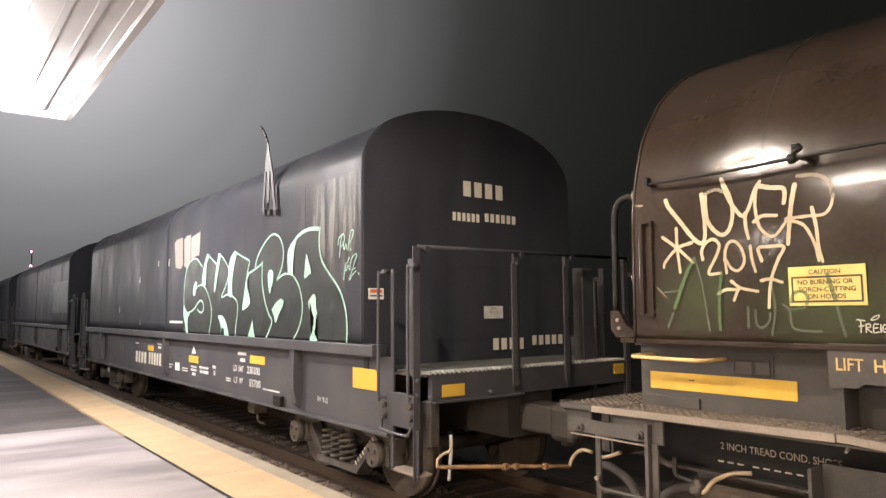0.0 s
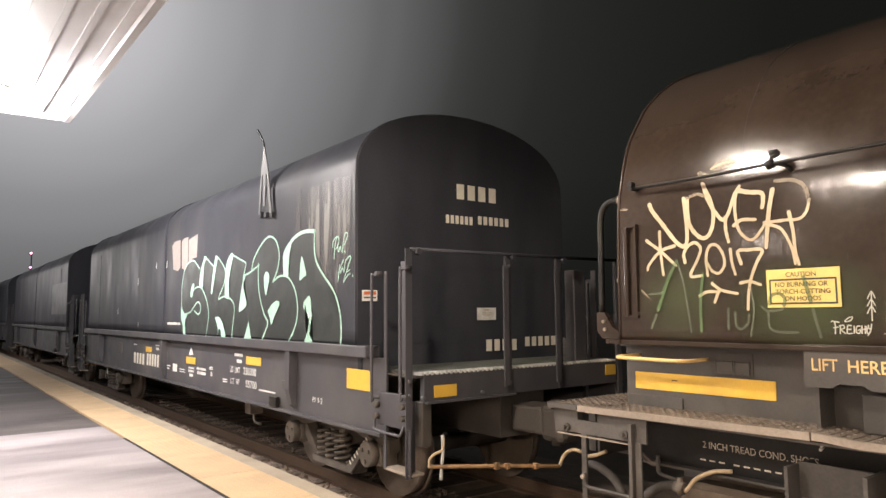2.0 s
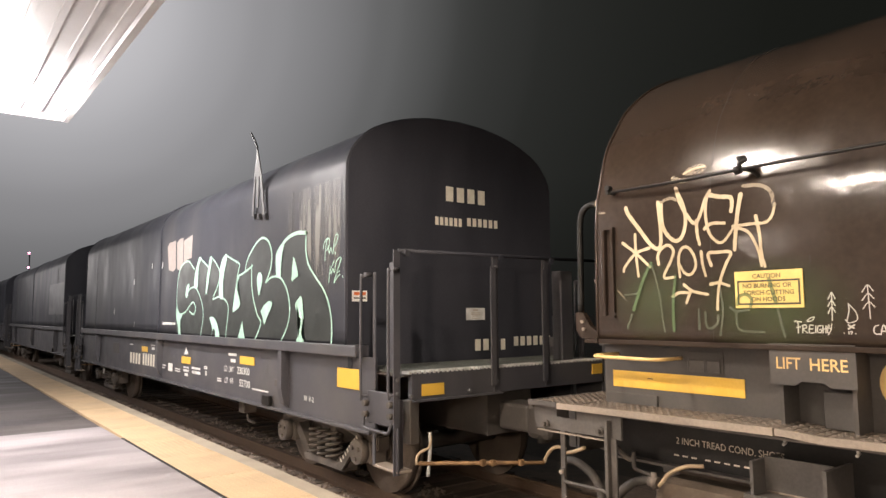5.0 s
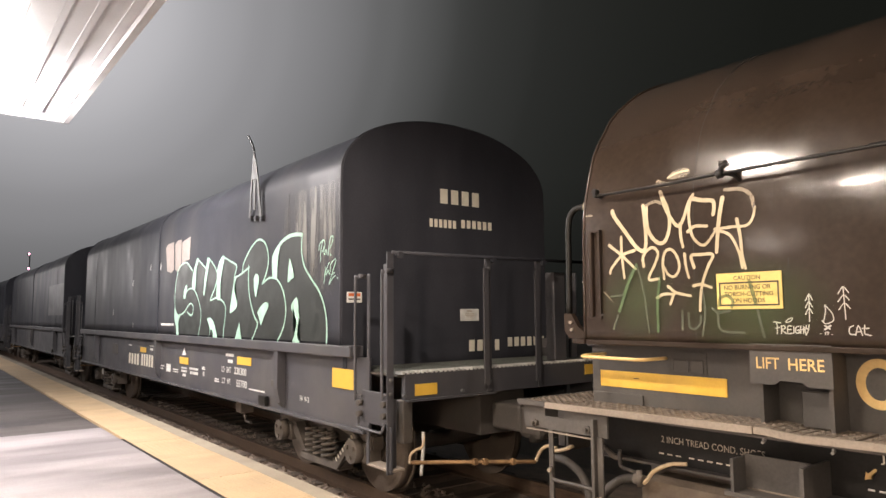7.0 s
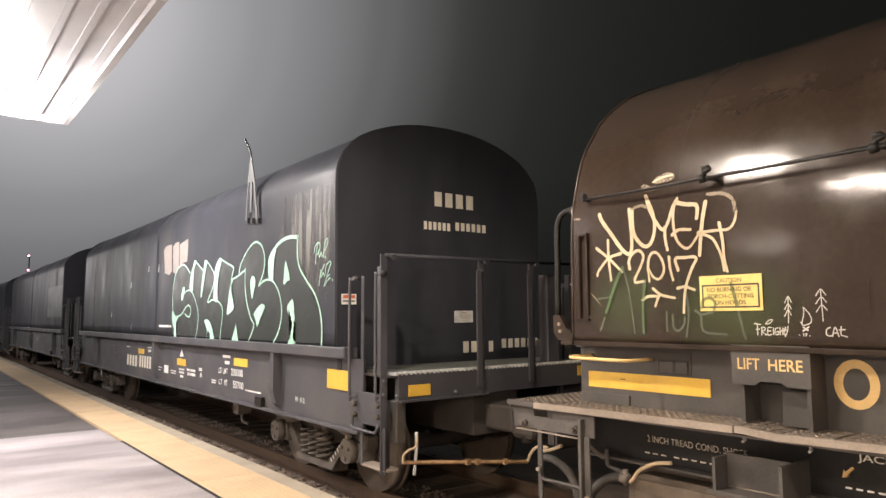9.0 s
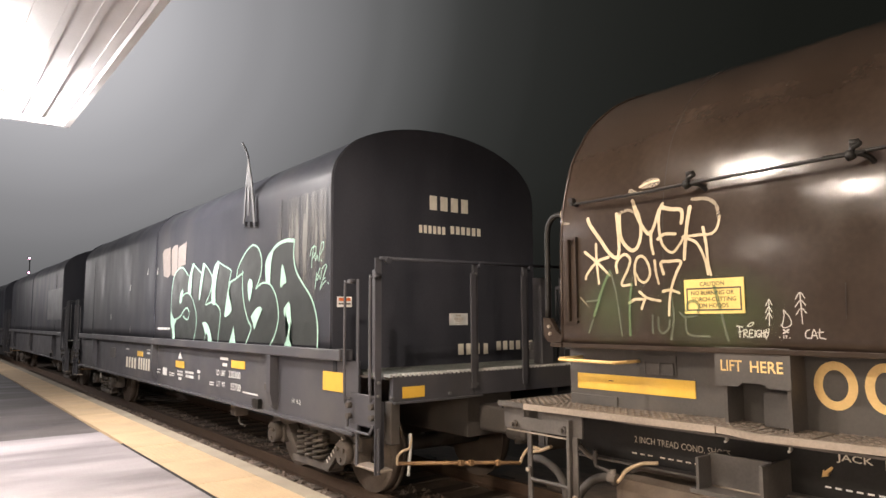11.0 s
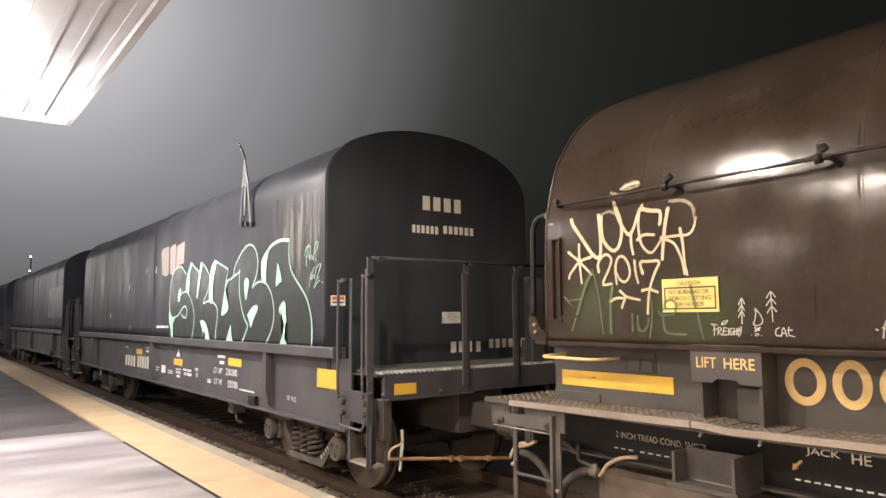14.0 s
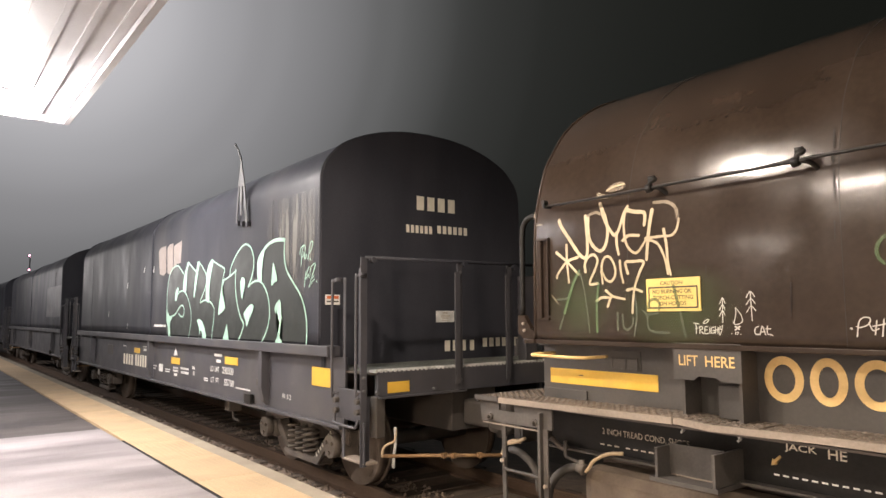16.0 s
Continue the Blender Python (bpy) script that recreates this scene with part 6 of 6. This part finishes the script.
    stroke(bm, [(-1.13, 1.511), (-1.118, 1.562), (-1.12, 1.592)], 0.005, skin_b, 1.0)
    part("marker_stroke", bm, M_CHALK, car, "white paint-marker stroke")
    bm = bmesh.new()
    stroke(bm, [(-1.116, 1.589), (-1.089, 1.553), (-1.085, 1.517), (-1.12, 1.502), (-1.136, 1.517)], 0.005, skin_b, 1.0)
    part("marker_stroke", bm, M_CHALK, car, "white paint-marker stroke")
    bm = bmesh.new()
    stroke(bm, [(-1.124, 1.492), (-1.102, 1.478)], 0.008, skin_b, 1.0)
    part("marker_stroke", bm, M_CHALK, car, "white paint-marker stroke")
    bm = bmesh.new()
    stroke(bm, [(-1.098, 1.493), (-1.125, 1.474)], 0.008, skin_b, 1.0)
    part("marker_stroke", bm, M_CHALK, car, "white paint-marker stroke")
    bm = bmesh.new()
    stroke(bm, [(-1.314, 1.51), (-1.296, 1.526), (-1.278, 1.529), (-1.289, 1.513), (-1.31, 1.507)], 0.005, skin_b, 1.0)
    part("marker_stroke", bm, M_CHALK, car, "white paint-marker stroke")
    bm = bmesh.new()
    stroke(bm, [(-0.55, 1.489), (-0.545, 1.486)], 0.008, skin_b, 1.0)
    part("marker_stroke", bm, M_CHALK, car, "white paint-marker stroke")
    bm = bmesh.new()
    stroke(bm, [(-0.523, 1.45), (-0.512, 1.518), (-0.489, 1.539), (-0.465, 1.534), (-0.471, 1.508), (-0.506, 1.492), (-0.525, 1.497)], 0.006, skin_b, 1.0)
    part("marker_stroke", bm, M_CHALK, car, "white paint-marker stroke")
    bm = bmesh.new()
    stroke(bm, [(-0.471, 1.513), (-0.454, 1.479), (-0.43, 1.487)], 0.006, skin_b, 1.0)
    part("marker_stroke", bm, M_CHALK, car, "white paint-marker stroke")
    bm = bmesh.new()
    stroke(bm, [(-0.437, 1.523), (-0.446, 1.461)], 0.006, skin_b, 1.0)
    part("marker_stroke", bm, M_CHALK, car, "white paint-marker stroke")
    bm = bmesh.new()
    stroke(bm, [(-0.455, 1.498), (-0.385, 1.513)], 0.006, skin_b, 1.0)
    part("marker_stroke", bm, M_CHALK, car, "white paint-marker stroke")
    bm = bmesh.new()
    stroke(bm, [(-0.407, 1.531), (-0.416, 1.454)], 0.006, skin_b, 1.0)
    part("marker_stroke", bm, M_CHALK, car, "white paint-marker stroke")
    scrawl = [[(0.00, 0.95), (0.04, 1.0), (0.09, 0.85), (0.10, 0.40), (0.09, 0.0)], [(0.10, 0.95), (0.20, 0.90)], [(0.05, 0.45), (0.17, 0.52)],
              [(0.22, 0.02), (0.23, 0.64)], [(0.21, 0.62), (0.31, 0.66), (0.33, 0.45), (0.24, 0.32), (0.36, 0.02)],
              [(0.52, 0.64), (0.42, 0.62), (0.41, 0.04), (0.53, 0.06)], [(0.42, 0.34), (0.50, 0.37)], [(0.585, 0.62), (0.58, 0.06)],
              [(0.73, 0.62), (0.65, 0.56), (0.63, 0.16), (0.71, 0.06), (0.74, 0.32), (0.68, 0.30)],
              [(0.78, 0.64), (0.775, 0.06)], [(0.78, 0.36), (0.85, 0.38)], [(0.86, 0.62), (0.855, 0.06)],
              [(0.90, 0.58), (0.90, 0.10), (0.93, 0.06)], [(0.87, 0.42), (0.94, 0.44)], [(0.94, 0.70), (0.95, 0.42), (1.0, 0.46)], [(1.02, 0.76), (0.99, 0.30), (0.92, -0.08)]]
    for points in scrawl:
        part("marker_stroke", stroke(bmesh.new(), [(-1.374 + 0.172 * u, 1.450 + 0.061 * v) for u, v in points], 0.0055, skin_b), M_CHALK, car, "white stroke of the marker word FREIGHTY")
    scrawl = [[(0.24, 0.90), (0.08, 0.75), (0.03, 0.35), (0.10, 0.10), (0.27, 0.08)], [(0.31, 0.04), (0.45, 0.92), (0.60, 0.04)], [(0.34, 0.34), (0.57, 0.36)],
              [(0.72, 0.95), (0.70, 0.20), (0.82, 0.10), (0.98, 0.0)], [(0.62, 0.66), (0.88, 0.68)]]
    for points in scrawl:
        part("marker_stroke", stroke(bmesh.new(), [(-1.02 + 0.100 * u, 1.448 + 0.050 * v) for u, v in points], 0.0055, skin_b), M_CHALK, car, "white stroke of the marker word CAT")
    for points in ([(-1.124, 1.462), (-1.124, 1.450)], [(-1.117, 1.461), (-1.108, 1.461), (-1.113, 1.450)], [(-1.146, 1.454), (-1.144, 1.454)], [(-1.095, 1.451), (-1.093, 1.451)]):
        part("marker_stroke", stroke(bmesh.new(), points, 0.0045, skin_b), M_CHALK, car, "white paint-marker stroke")
    bm = bmesh.new()
    stroke(bm, [(-2.458, 1.693), (-2.391, 1.629)], 0.009, skin_b, 0.6)
    part("scuff", bm, M_FAINT, car, "pale mark of wear and painted glint on the hood")
    # glint and wear of the hood edge, put in as two pale strokes
    bm = bmesh.new()
    stroke(bm, [(-2.631, 2.214), (-2.562, 2.203)], 0.020, skin_b, 0.6)
    part("scuff", bm, M_FAINT, car, "pale mark of wear and painted glint on the hood")
    bm = bmesh.new()
    stroke(bm, [(-2.645, 2.3), (-2.646, 2.258)], 0.012, skin_b, 0.6)
    part("scuff", bm, M_FAINT, car, "pale mark of wear and painted glint on the hood")
    bm = bmesh.new()
    stroke(bm, [(-0.592, 2.264), (-0.59, 2.178), (-0.593, 2.116)], 0.008, skin_b, 0.5)
    part("oily_run", bm, M_RUN, car, "dark run down the hood")
    bm = bmesh.new()
    stroke(bm, [(-0.598, 2.467), (-0.594, 2.376)], 0.011, skin_b, 0.5)
    part("oily_run", bm, M_RUN, car, "dark run down the hood")
    bm = bmesh.new()
    stroke(bm, [(-0.595, 2.004), (-0.597, 1.913)], 0.008, skin_b, 0.5)
    part("oily_run", bm, M_RUN, car, "dark run down the hood")
    bm = bmesh.new()
    stroke(bm, [(-0.601, 2.36), (-0.595, 2.293)], 0.008, skin_b, 0.5)
    part("oily_run", bm, M_RUN, car, "dark run down the hood")
    bm = bmesh.new()
    stroke(bm, [(-1.284, 1.832), (-1.284, 1.737)], 0.006, skin_b, 0.5)
    part("oily_run", bm, M_RUN, car, "dark run down the hood")
    bm = bmesh.new()
    stroke(bm, [(-0.818, 1.717), (-0.824, 1.546)], 0.006, skin_b, 0.5)
    part("oily_run", bm, M_RUN, car, "dark run down the hood")
    bm = bmesh.new()
    stroke(bm, [(-0.384, 1.911), (-0.409, 1.882), (-0.42, 1.836), (-0.403, 1.798), (-0.377, 1.78)], 0.016, skin_b, 1.0)
    part("spray_tag", bm, M_GREEN, car, "thin green sprayed arc")


def skin_g(u, v):
    return skin_b(u, v) - Vector((0, 0.008, 0))


letters_graffiti(blue)
sill_stencils(blue)
end_stencils(blue)
hood_guide(blue)
brown_graffiti(brown)
for x0, x1, mat in ((-1.95, -1.06, M_HAZE), (-2.5, -1.96, M_MIST)):
    part("green_mist", patch(bmesh.new(), [(x0, 1.39), (x1, 1.39), (x1, 1.86), (x0, 1.86)], lambda u, v: skin_b(u, v) + Vector((0, 0.003, 0)), smooth=False), mat, brown, "thin green overspray")
lever = part("brake_lever", plate(bmesh.new(), [(-5.98, 0.33), (-5.90, 0.31), (-6.32, -0.10), (-6.44, -0.07)], 3.70, 3.725), M_DUST, blue, "dusty slanted brake lever with stencil")
for k in range(8):
    u, v = -6.33 + 0.047 * k, 0.0 + 0.040 * k
    part("stencil_bar", patch(bmesh.new(), [(u - 0.02, v + 0.02), (u + 0.012, v - 0.015), (u + 0.03, v), (u - 0.002, v + 0.035)], side(3.697), smooth=False), M_CREAM, lever)
part("chalk_mark", lines([(-16.75, -16.62, 0.28, 0.40)], side(3.445)), M_CHALK, blue)
BASE[CARS[1].name] = Vector(CARS[1].location)
part("faded_panel", boxes((-24.6, -21.9, 3.381, 3.389, 1.62, 2.55)), M_SILL, CARS[1], "faded grey patch on the hood")


def motions():
    """The whole train rolls slowly along -x; the cars keep their distance."""
    for car in CARS:
        x, y, z = car.location
        walk(car, [(t, pose(x - s, y, z)) for t, s in ROLLED])


motions()
